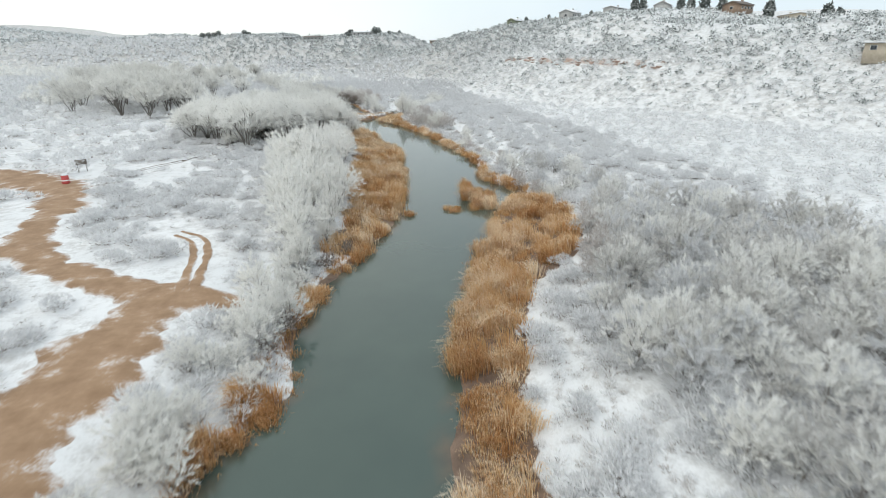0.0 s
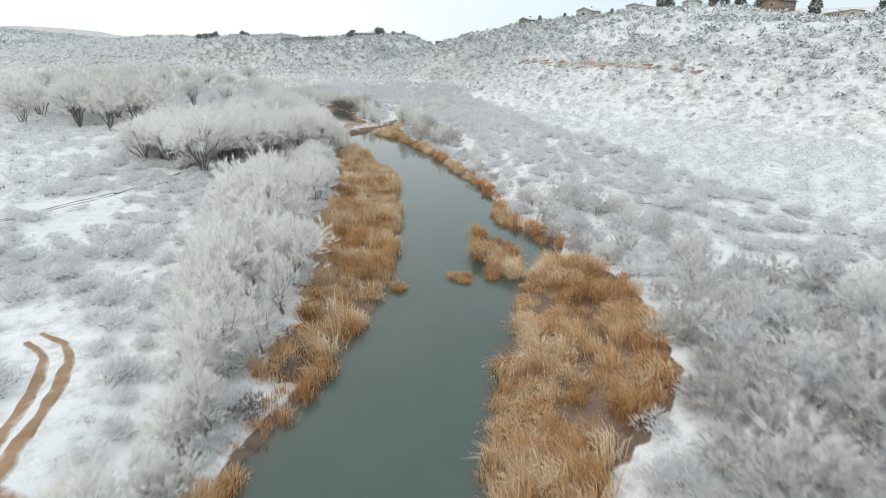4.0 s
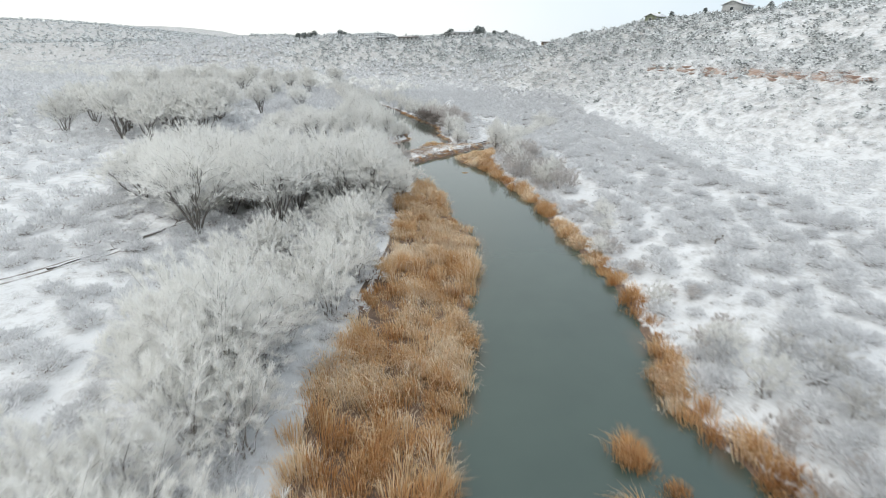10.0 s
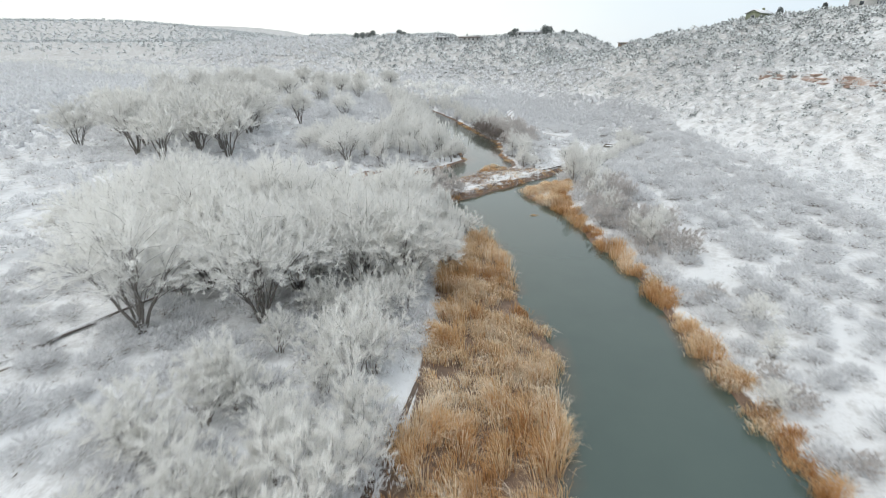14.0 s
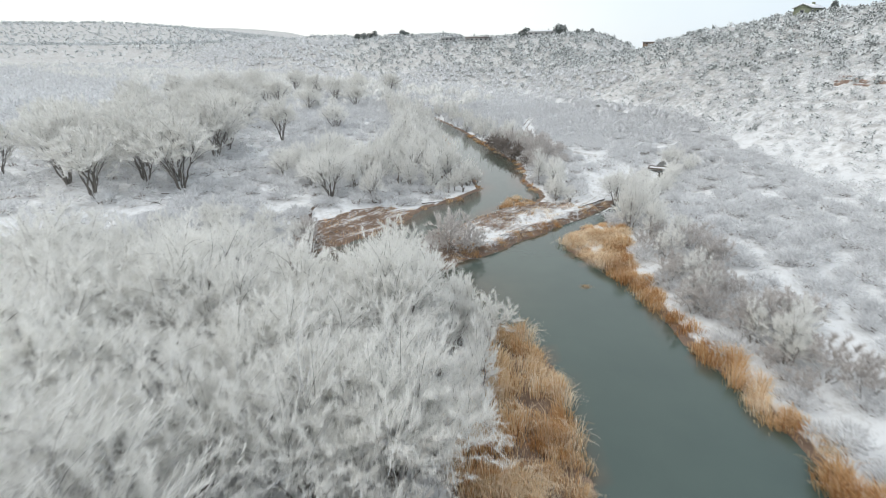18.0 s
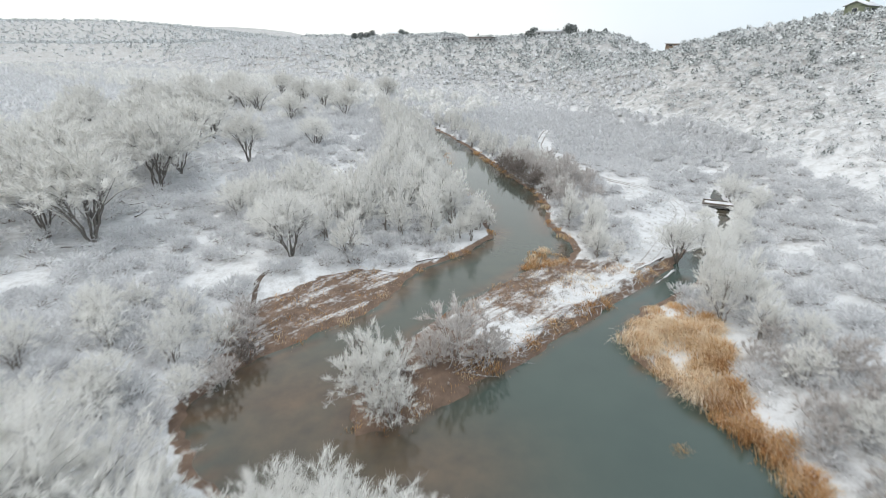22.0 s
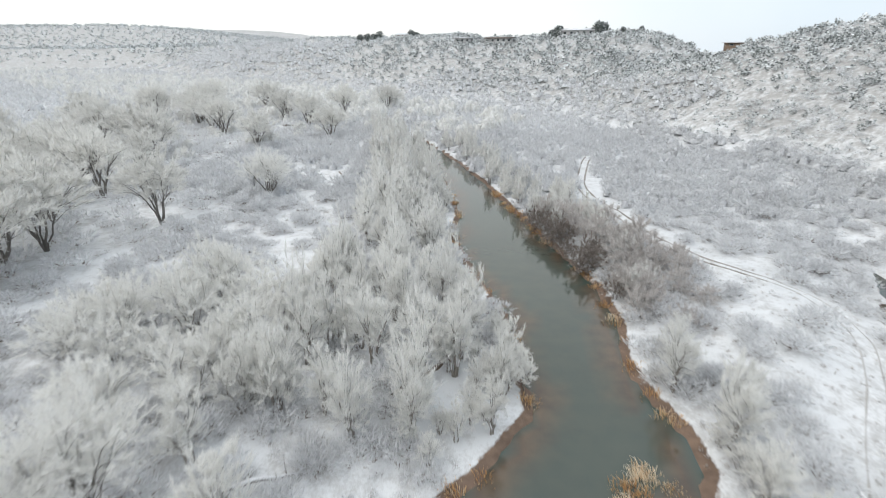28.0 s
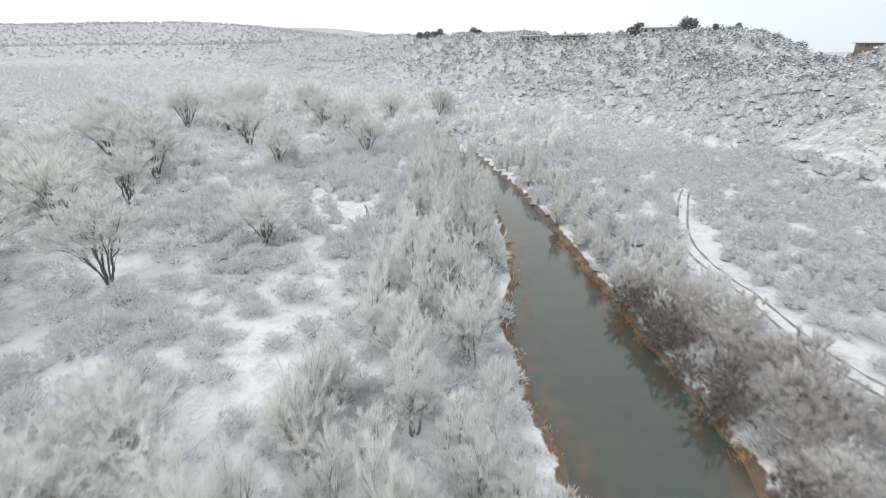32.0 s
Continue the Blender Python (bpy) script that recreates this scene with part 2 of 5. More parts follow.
M_ROCK = plain_material("red_sandstone", (0.25, 0.16, 0.125), (0.46, 0.37, 0.31), 0.9, 0.8)
# ---- plan of the valley, metres ----
BANK_LEFT = [(-46, -90), (-34, -40), (-24, 0), (-19, 20), (-16.2, 28), (-11.5, 35), (-11.3, 43), (-9, 52), (-4.5, 61), (0.8, 70), (2.6, 75), (4.5, 80),
             (6, 91), (8.2, 100), (9.6, 114), (10.4, 119), (11, 125), (11.6, 132), (9.3, 140), (8.3, 149), (7.9, 156), (6, 160.5), (2, 163.5), (-5, 165), (-13, 164.5), (-19, 168)]
DAM_FRONT = [(-2, 179), (3, 182), (6.4, 186.6), (11.8, 192.3), (17.8, 199), (22.7, 205)]
BANK_RIGHT = [(24.5, 201), (20.5, 197), (16.8, 194), (13.1, 188), (13.3, 184), (15.5, 179), (18.8, 173), (20.3, 163), (23.4, 148), (24.8, 130), (25.4, 114),
              (24, 102), (22.8, 96), (24.9, 88), (25.6, 83), (24.5, 79.5), (21, 77.8), (17, 72), (12, 62), (9.4, 56), (3.2, 42), (1.5, 35), (-1, 27),
              (-2, 22), (-8, 0), (-16, -40), (-28, -90)]
CREEK = [(-22.5, 172), (-22.8, 175), (-21.5, 179), (-20, 181.5), (-15, 187), (-12, 191), (-10.5, 196), (-8, 202.5), (-2.5, 208.7), (1.2, 215), (0.8, 218.5), (-0.4, 222.5),
         (-0.6, 230), (-2.6, 237), (-5.5, 243), (-6.5, 248), (-9, 257), (-8.7, 266), (-11, 279), (-16, 300), (-25, 328), (-33, 345), (-38, 352),
         (-36, 354), (-28, 347), (-21, 330), (-11.5, 307), (-4, 284), (1.2, 266), (6.2, 250), (9.6, 238), (10.3, 231), (9, 224), (10, 218),
         (11.5, 213.5), (11.8, 210), (10.4, 207), (4.7, 202.5), (0.2, 197.2), (-4.5, 191.5), (-7, 186), (-8.5, 181), (-10.5, 176)]
ISLET = [(-9.5, 172), (-7, 172.5), (-4.5, 175), (-1.5, 177.5)]
SIDE_POND = [(22.7, 205), (25, 208), (27.5, 212), (32, 213.9), (34.9, 220.7), (37.5, 226.4), (39.7, 232.5), (41.8, 239.9), (44.7, 246.8),
             (45.8, 246), (43.3, 239), (41.6, 232), (39.4, 226.9), (36.5, 220.1), (33.8, 213.2), (29.5, 210.5), (27.2, 206), (24.5, 201)]
FOOT = [(150, -300), (140, -50), (125, 60), (105, 120), (88, 165), (72, 205), (59, 245), (57, 285), (48, 318), (34, 352), (12, 398), (-35, 436), (-85, 480),
        (-150, 545), (-230, 600), (-400, 760), (-700, 880), (-1300, 900), (-2600, 700)]
RAVINE = [(78, 412), (112, 442), (240, 540), (500, 700)]
REEDS_LEFT = [(-17.5, 27), (-14, 43), (-12.2, 52), (-8.5, 62), (-5, 71), (-4, 80), (-3.2, 95), (-1.5, 105), (-0.5, 115), (0.5, 124), (1, 134), (0.4, 142),
              (0.6, 150), (3, 159), (4.5, 161.5)]
REEDS_RIGHT = [(25.6, 79.5), (27.4, 73), (27.2, 68), (25.4, 62), (23.6, 57.5), (22, 52), (17, 48.6), (12.6, 46), (9.6, 40), (5.4, 30), (2.8, 21), (-1, 8)]
DAM_REEDS = [(13.1, 187.5), (13.6, 183.5), (15.7, 179), (18.8, 173), (20.6, 173), (20.5, 180), (21.5, 187), (20.5, 194), (17, 193.5)]
WATERS = [BANK_LEFT + CREEK + ISLET + DAM_FRONT + BANK_RIGHT, SIDE_POND]
MARSHES = [[p for p in BANK_LEFT if 60 < p[1] < 162] + [p for p in REEDS_LEFT if p[1] > 60][::-1],
           [p for p in BANK_RIGHT if 7 < p[1] < 80] + [(-5.5, 8)] + REEDS_RIGHT[::-1],
           DAM_FRONT + [(10.4, 207), (4.7, 202.5), (0.2, 197.2), (-4.5, 191.5), (-7, 186), (-8.5, 181), (-10.5, 176)] + ISLET,
           [(-22, 178), (-15, 187), (-12, 191), (-10.5, 196), (-9.5, 201), (-13, 201), (-17, 198.5), (-20, 194.5), (-24, 189), (-25.5, 182)]]

LATTICE = np.random.RandomState(3).rand(256, 256)


def value_noise(x, y):
    xi, yi = np.floor(x).astype(int), np.floor(y).astype(int)
    u, v = x - xi, y - yi
    u, v = u * u * (3 - 2 * u), v * v * (3 - 2 * v)
    a, b = LATTICE[xi % 256, yi % 256], LATTICE[(xi + 1) % 256, yi % 256]
    c, d = LATTICE[xi % 256, (yi + 1) % 256], LATTICE[(xi + 1) % 256, (yi + 1) % 256]
    return (a * (1 - u) + b * u) * (1 - v) + (c * (1 - u) + d * u) * v - 0.5


def fbm(x, y, size, octaves=4):
    total, amp = 0, 1.0
    for k in range(octaves):
        total = total + amp * value_noise(x / size + 17.3 * k, y / size + 5.7 * k)
        size, amp = size / 2.1, amp * 0.5
    return total


def smooth(a, b, v):
    t = np.clip((v - a) / (b - a), 0, 1)
    return t * t * (3 - 2 * t)


def to_line(x, y, line, closed=False):
    """Distance to a line, and its side: positive to the right of its way."""
    best, side = np.full(np.shape(x), 1e9), np.ones(np.shape(x))
    ends = line[1:] + line[:1] if closed else line[1:]
    for (ax, ay), (bx, by) in zip(line, ends):
        dx, dy = bx - ax, by - ay
        t = np.clip(((x - ax) * dx + (y - ay) * dy) / (dx * dx + dy * dy + 1e-9), 0, 1)
        far = np.hypot(x - ax - t * dx, y - ay - t * dy)
        near = far < best
        best = np.where(near, far, best)
        side = np.where(near, np.sign((x - ax) * dy - (y - ay) * dx), side)
    return best, side


def inside(x, y, loop):
    hit = np.zeros(np.shape(x), bool)
    for (ax, ay), (bx, by) in zip(loop, loop[1:] + loop[:1]):
        cross = (ay > y) != (by > y)
        hit ^= cross & (x < (bx - ax) * (y - ay) / (by - ay + 1e-12) + ax)
    return hit


def from_water(x, y):
    """Distance from the waterline: positive on land, negative over water."""
    d = np.full(np.shape(x), 1e9)
    wet = np.zeros(np.shape(x), bool)
    for loop in WATERS:
        d = np.minimum(d, to_line(x, y, loop, True)[0])
        wet |= inside(x, y, loop)
    return np.where(wet, -d, d) + 0.7 * fbm(x, y, 5.0, 3)


def up_hill(x, y):
    d, side = to_line(x, y, FOOT)
    return d * side + 9 * fbm(x, y, 60.0, 3)


def height(x, y):
    x, y = np.asarray(x, float), np.asarray(y, float)
    d, s = from_water(x, y), up_hill(x, y)
    base = 1.9 + 1.9 * smooth(215, 265, y) * smooth(-12, -30, x) + 0.012 * np.clip(-x - 30, 0, 150) + 0.035 * np.clip(x - 38, 0, 60) + 0.5 * fbm(x, y, 30.0, 3)
    land = 0.06 + base * smooth(1.5, 13, d) + 0.30 * smooth(0.2, 1.5, d)
    dam, _ = to_line(x, y, DAM_FRONT)
    land = land + 0.55 * np.exp(-((dam - 1.6) / 1.3) ** 2) * (d > 0)
    land = land + 0.34 * fbm(x, y, 6.0, 2) * smooth(0.3, 4, d)
    bed = -0.12 - 0.9 * smooth(0, 3, -d)
    z = np.where(d > 0, land, bed)
    rise = np.interp(s, [0, 8, 25, 40, 60, 75, 100, 200], [0, 4, 14, 21, 29, 33, 35, 36.5])
    rise = rise * np.where(y > 400, 0.9, 1.0)
    rise = np.minimum(rise, 38 - 11 * smooth(265, 195, y) * smooth(85, 140, x))
    ravine, _ = to_line(x, y, RAVINE)
    rise = rise * (1 - 0.55 * np.exp(-(ravine / (26 + 0.45 * np.clip(x - 80, 0, 400))) ** 2) * smooth(5, 40, s))
    rise = np.minimum(rise, 37 - 22 * smooth(505, 560, y) * smooth(-60, 20, x) - 20 * smooth(400, 440, y) * smooth(52, 100, x))
    rise = np.minimum(rise, 36.5 - 9 * smooth(-120, -240, x))
    rise = rise + 48 * smooth(130, 400, s) * smooth(-280, -850, x) + 4 * smooth(250, 620, s) * smooth(-120, -400, x) + smooth(10, 60, s) * 4 * fbm(x, y, 22.0, 3) * np.where(s < 70, 1, 0.4)
    rise = rise + smooth(300, 700, s) * smooth(-200, -500, x) * 16 * fbm(x, y, 260.0, 3)
    return z + np.where(s > 0, rise, 0)


def spread(lo, a, b, hi, step, grow):
    mid = list(np.arange(a, b + step / 2, step))
    left, right, g = [a], [b], step
    while left[-1] > lo:
        g *= grow
        left.append(left[-1] - g)
    g = step
    while right[-1] < hi:
        g *= grow
        right.append(right[-1] + g)
    return np.array(left[:0:-1] + mid + right[1:])


def mesh_of(name, verts, faces, material=None, smooth_faces=False, second=None, which=None, third=None):
    """A mesh from arrays of places and of triangles or quads."""
    verts, faces = np.asarray(verts, np.float32), np.asarray(faces, np.int32)
    me = bpy.data.meshes.new(name)
    n, k = faces.shape
    me.vertices.add(len(verts))
    me.vertices.foreach_set("co", verts.ravel())
    me.loops.add(n * k)
    me.loops.foreach_set("vertex_index", faces.ravel())
    me.polygons.add(n)
    me.polygons.foreach_set("loop_start", np.arange(0, n * k, k, dtype=np.int32))
    if smooth_faces:
        me.polygons.foreach_set("use_smooth", np.ones(n, bool))
    me.update(calc_edges=True)
    if material:
        me.materials.append(material)
    if second:
        me.materials.append(second)
        me.polygons.foreach_set("material_index", np.asarray(which, np.int32))
    if third:
        me.materials.append(third)
        me.polygons.foreach_set("use_smooth", np.asarray(which) == 2)
    return me


def grid_mesh(name, xs, ys, z, material):
    gx, gy = np.meshgrid(xs, ys)
    idx = np.arange(gx.size).reshape(gx.shape)
    faces = np.stack([idx[:-1, :-1], idx[:-1, 1:], idx[1:, 1:], idx[1:, :-1]], -1).reshape(-1, 4)
    return mesh_of(name, np.stack([gx, gy, z], -1).reshape(-1, 3), faces, material, True), gx, gy


def give(me, name, values):
    a = me.attributes.new(name, "FLOAT", "POINT")
    a.data.foreach_set("value", np.asarray(values, np.float32).ravel())


def build_ground():
    xs, ys = spread(-3300, -56, 46, 3300, 0.9, 1.075), spread(-500, -5, 275, 3300, 0.9, 1.075)
    gx, gy = np.meshgrid(xs, ys)
    me, gx, gy = grid_mesh("ground", xs, ys, height(gx, gy), M_GROUND)
    d, s = from_water(gx, gy), up_hill(gx, gy)
    marsh = np.zeros(gx.shape)
    for loop in MARSHES:
        marsh = np.maximum(marsh, inside(gx, gy, loop) * (0.75, 0.75, 0.39, 0.49)[MARSHES.index(loop)])
    dam, _ = to_line(gx, gy, DAM_FRONT)
    marsh = np.where(inside(gx, gy, MARSHES[2]), 0.33 + 0.13 * smooth(3, 9, dam) + 0.35 * fbm(gx, gy, 3.0, 2), marsh)
    marsh = np.maximum(marsh, 0.9 * smooth(1.8, 0.2, d) * np.clip(1.25 + 1.6 * fbm(gx, gy, 4.0, 3), 0, 1))
    marsh = np.maximum(marsh, 0.75 * np.exp(-(((gx + 4) / 7) ** 2 + ((gy - 180) / 7) ** 2) ** 2))
    marsh = np.where((gx > 27) & (gy > 205) & (gy < 260), marsh * 0.4, marsh)
    give(me, "marsh", marsh)
    give(me, "scrub", np.maximum(smooth(0, 14, s) * (0.35 + 0.65 * smooth(230, 330, gy)), smooth(430, 640, gy - 0.6 * gx)))
    ledge = np.exp(-((gy - 205) / 45.0) ** 4) * np.exp(-((height(gx, gy) - 18.2) / 1.6) ** 2) * (gx > 60)
    give(me, "rocky", ledge)
    return tagged(new("ground", me), "snow-covered valley floor and hillsides with dry litter showing", "ground", kind="structure")


def build_water():
    xs, ys = np.arange(-60, 46, 1.5), np.arange(-95, 360, 1.5)
    me, gx, gy = grid_mesh("water", xs, ys, np.zeros((len(ys), len(xs))), M_WATER)
    d = -from_water(gx, gy)
    creek = inside(gx, gy, CREEK)
    main = inside(gx, gy, WATERS[0])
    edge = np.where(creek, 0.85 * smooth(2.6, 0.1, d + 2.2 * fbm(gx, gy, 6.0, 3)) + 0.22, 0.75 * smooth(1.2, 0.0, d) * main)
    pool = np.exp(-(((gx + 15) / 8) ** 2 + ((gy - 174) / 9) ** 2)) + np.exp(-(((gx + 3) / 7) ** 2 + ((gy - 169) / 6) ** 2))
    edge = np.where(inside(gx, gy, SIDE_POND) & (gx > 27), 0.7, edge)
    give(me, "shallow", np.clip(edge + np.minimum(pool, 1.1) * 0.8, 0, 1))
    return tagged(new("water", me), "calm grey-green river water reflecting frosted trees", "river", kind="structure")


def resample(points, step):
    p = np.array(points, float)
    out = []
    for i in range(len(p) - 1):
        p0, p1, p2, p3 = p[max(i - 1, 0)], p[i], p[i + 1], p[min(i + 2, len(p) - 1)]
        count = max(2, int(np.hypot(*(p2 - p1)[:2]) / step))
        for t in np.linspace(0, 1, count, endpoint=False):
            out.append(0.5 * (2 * p1 + (p2 - p0) * t + (2 * p0 - 5 * p1 + 4 * p2 - p3) * t * t + (3 * p1 - p0 - 3 * p2 + p3) * t ** 3))
    return np.array(out + [p[-1]])


def ribbon(name, points, material, lift, label, category, ragged=0.4, step=0.5, across=9):
    """A strip laid on the ground along points of x, y and width."""
    line = resample(points, step)
    way = np.gradient(line[:, :2], axis=0)
    way /= np.linalg.norm(way, axis=1)[:, None] + 1e-9
    normal = np.stack([way[:, 1], -way[:, 0]], 1)
    place = np.cumsum(np.r_[0, np.hypot(*np.diff(line[:, :2], axis=0).T)])
    seed = abs(points[0][0]) * 3.1
    half = line[:, 2] / 2
    lo = half * (1 + ragged * fbm(place, place * 0 + seed, 2.5, 3) * 2)
    hi = half * (1 + ragged * fbm(place, place * 0 + seed + 40, 2.5, 3) * 2)
    rows, rims = [], []
    for u in np.linspace(-1, 1, across):
        rims.append(np.full(len(line), abs(u) ** 3))
        xy = line[:, :2] + normal * (np.where(u < 0, lo, hi) * u)[:, None]
        z = height(xy[:, 0], xy[:, 1]) + lift - (0.12 if abs(u) > 0.99 else 0.0)
        rows.append(np.c_[xy, z])
    v = np.stack(rows, 1)
    idx = np.arange(v.shape[0] * across).reshape(-1, across)
    faces = np.stack([idx[:-1, :-1], idx[:-1, 1:], idx[1:, 1:], idx[1:, :-1]], -1).reshape(-1, 4)
    me = mesh_of(name, v.reshape(-1, 3), faces, material, True)
    give(me, "edge", np.stack(rims, 1))
    return tagged(new(name, me), label, category, kind="structure")


ROADS = [[(-33, -20, 12), (-30.8, 10, 11.5), (-28.2, 30, 10.5), (-26.4, 40, 9), (-25.2, 47, 8.6), (-24.6, 54, 4.5)],
         [(-24, 50, 5.5), (-20, 50, 5.0), (-16.2, 48.6, 2.6)],
         [(-25.5, 52, 5), (-31, 56, 4.2), (-38, 62, 4.4), (-43.5, 70, 5.4), (-45.8, 80, 5.2), (-47.5, 90, 9), (-53, 100, 11), (-64, 110, 10), (-85, 119, 9)],
         [(-42, 67, 5), (-52, 68.5, 6.5), (-70, 70, 8)]]
ground = build_ground()
water = build_water()
for n, points in enumerate(ROADS):
    ribbon("road", points, M_ROAD, 0.09 + 0.012 * n, "wet brown dirt road cleared through the snow", "dirt road")
WINDING = [(20, 205, 0.2), (23.9, 212.4, 0.25), (28.7, 220.7, 0.25), (31.4, 226.2, 0.25), (32, 230.5, 0.25), (31, 235.2, 0.25), (28.5, 237.6, 0.25), (24.3, 241.8, 0.35), (21.8, 245.2, 0.4), (18.6, 253, 0.35),
           (16.9, 261, 0.35), (15, 268.2, 0.35), (13.4, 275.2, 0.4), (13.6, 284, 0.4), (17, 302, 0.4), (18.9, 309, 0.3)]
for side in (-0.75, 0.75):
    ribbon("wheel_track", [(-50 + side, 103.5, 0.3), (-44 + side, 109, 0.35), (-37.5 + side, 116, 0.3), (-30 + side, 126, 0.25)], M_RUT, 0.07,
           "thin wheel rut pressed into snow", "wheel track", 0.5)
    ribbon("wheel_track", [(x + side, y, w) for x, y, w in WINDING[6:]], M_RUT, 0.07, "winding wheel rut pressed into snow", "wheel track", 0.5)
    ribbon("wheel_track", [(x + side, y, 0.16) for x, y, w in WINDING[:7]], M_RUT_FAINT, 0.05, "faint wheel rut half filled with snow", "wheel track", 0.6)
RUTS = ([(-22.7, 51.5, 1.2), (-22.9, 57.8, 0.9), (-23.3, 62, 0.8), (-24.5, 66.2, 0.75), (-26.8, 69, 0.4)], [(-21.4, 51.5, 1.2), (-21.5, 58.9, 0.9), (-22.0, 63.6, 0.85), (-23.4, 67.6, 0.8), (-26.3, 70.4, 0.4)])
for points in RUTS:
    ribbon("wheel_track", points, M_ROAD, 0.11, "curved muddy wheel rut turning off the dirt road", "wheel track", 0.5)
ribbon("footpath", [(-34, 280, 0.35), (-29.5, 270, 0.35), (-27, 263, 0.4), (-24.5, 257, 0.35), (-23, 252, 0.35), (-24, 246, 0.2)], M_DITCH, 0.07,
       "narrow dark footpath worn through snow", "footpath", 0.5)
ribbon("ditch", [(-6.6, 228, 0.4), (-7.7, 224.6, 0.6), (-6.9, 220, 0.5), (-9, 216.5, 0.6), (-10, 213, 1.2)], M_DITCH, 0.07, "narrow dark side ditch in snowy bank", "ditch", 0.5)
ribbon("ditch", [(0.4, 124, 0.35), (-0.6, 117, 0.6), (-1.6, 111, 0.6), (-2.5, 106, 0.4)], M_DITCH, 0.07, "dark narrow ditch behind the reed bed", "ditch", 0.4)
ribbon("ditch", [(-23.2, 186, 0.6), (-24.3, 190, 0.7), (-25, 193, 0.6), (-24.8, 197, 0.3)], M_DITCH, 0.07, "dark wet gully running into the pool", "ditch", 0.4)


# ---- plants ----
def part(name, mesh, parent, label=""):
    ob = new(name, mesh)
    ob.parent = parent
    return tagged(ob, label)


def unit(v):
    return v / (np.linalg.norm(v, axis=-1, keepdims=True) + 1e-9)


def tubes(limbs, sides=5):
    verts, faces, base = [], [], 0
    for pts, rad in limbs:
        way = unit(np.gradient(pts, axis=0))
        a = unit(np.cross(way, [0.31, 0.87, 0.13]))
        b = np.cross(way, a)
        ang = np.arange(sides) * 2 * math.pi / sides
        ring = pts[:, None] + rad[:, None, None] * (np.cos(ang)[None, :, None] * a[:, None] + np.sin(ang)[None, :, None] * b[:, None])
        verts.append(ring.reshape(-1, 3))
        idx = base + np.arange(len(pts) * sides).reshape(-1, sides)
        nxt = np.roll(idx, -1, 1)
        faces.append(np.stack([idx[:-1], nxt[:-1], nxt[1:], idx[1:]], -1).reshape(-1, 4))
        base += len(pts) * sides
    return np.concatenate(verts), np.concatenate(faces)


def limb(rng, start, way, length, r0, r1, parts, wander, lift):
    pts, d = [np.array(start, float)], np.array(way, float)
    for _ in range(parts):
        d = unit(d + rng.normal(0, wander, 3) + [0, 0, lift])
        pts.append(pts[-1] + d * length / parts)
    return np.array(pts), np.linspace(r0, r1, parts + 1)


def cushions(rng, middles, across, high, under=0.15, seg=8, rings=3):
    """Uneven rounded caps as triangles, one for each middle."""
    verts, faces, base = [], [], 0
    for c, r, h in zip(middles, across, high):
        v = [np.array([0, 0, 1.0])]
        for k in range(1, rings + 1):
            tilt = (math.pi / 2 + under) * k / rings
            for j in range(seg):
                az = 2 * math.pi * (j + 0.5 * (k % 2)) / seg
                v.append(np.array([math.sin(tilt) * math.cos(az), math.sin(tilt) * math.sin(az), math.cos(tilt)]) * rng.uniform(0.82, 1.14))
        verts.append(np.array(v) * [r, r, h] + c)
        for j in range(seg):
            q = (j + 1) % seg
            faces.append((base, base + 1 + j, base + 1 + q))
            for k in range(rings - 1):
                a, d = base + 1 + k * seg, base + 1 + (k + 1) * seg
                faces += [(a + j, d + j, d + q), (a + j, d + q, a + q)]
        base += len(v)
    return np.concatenate(verts), np.array(faces)


def bend(p0, p1, p2, steps):
    t = np.linspace(0, 1, steps)[:, None]
    return p0 * (1 - t) ** 2 + 2 * p1 * t * (1 - t) + p2 * t ** 2


def slivers(rng, p, d, length, width):
    """Thin tapered twigs rooted at p and pointing along d."""
    n = len(p)
    side = unit(np.cross(d, rng.normal(0, 1, (n, 3))))
    ln, w = length * rng.uniform(0.5, 1.25, (n, 1)), width * rng.uniform(0.6, 1.3, (n, 1)) / 2
    return np.stack([p - side * w, p + side * w, p + d * ln], 1).reshape(-1, 3)


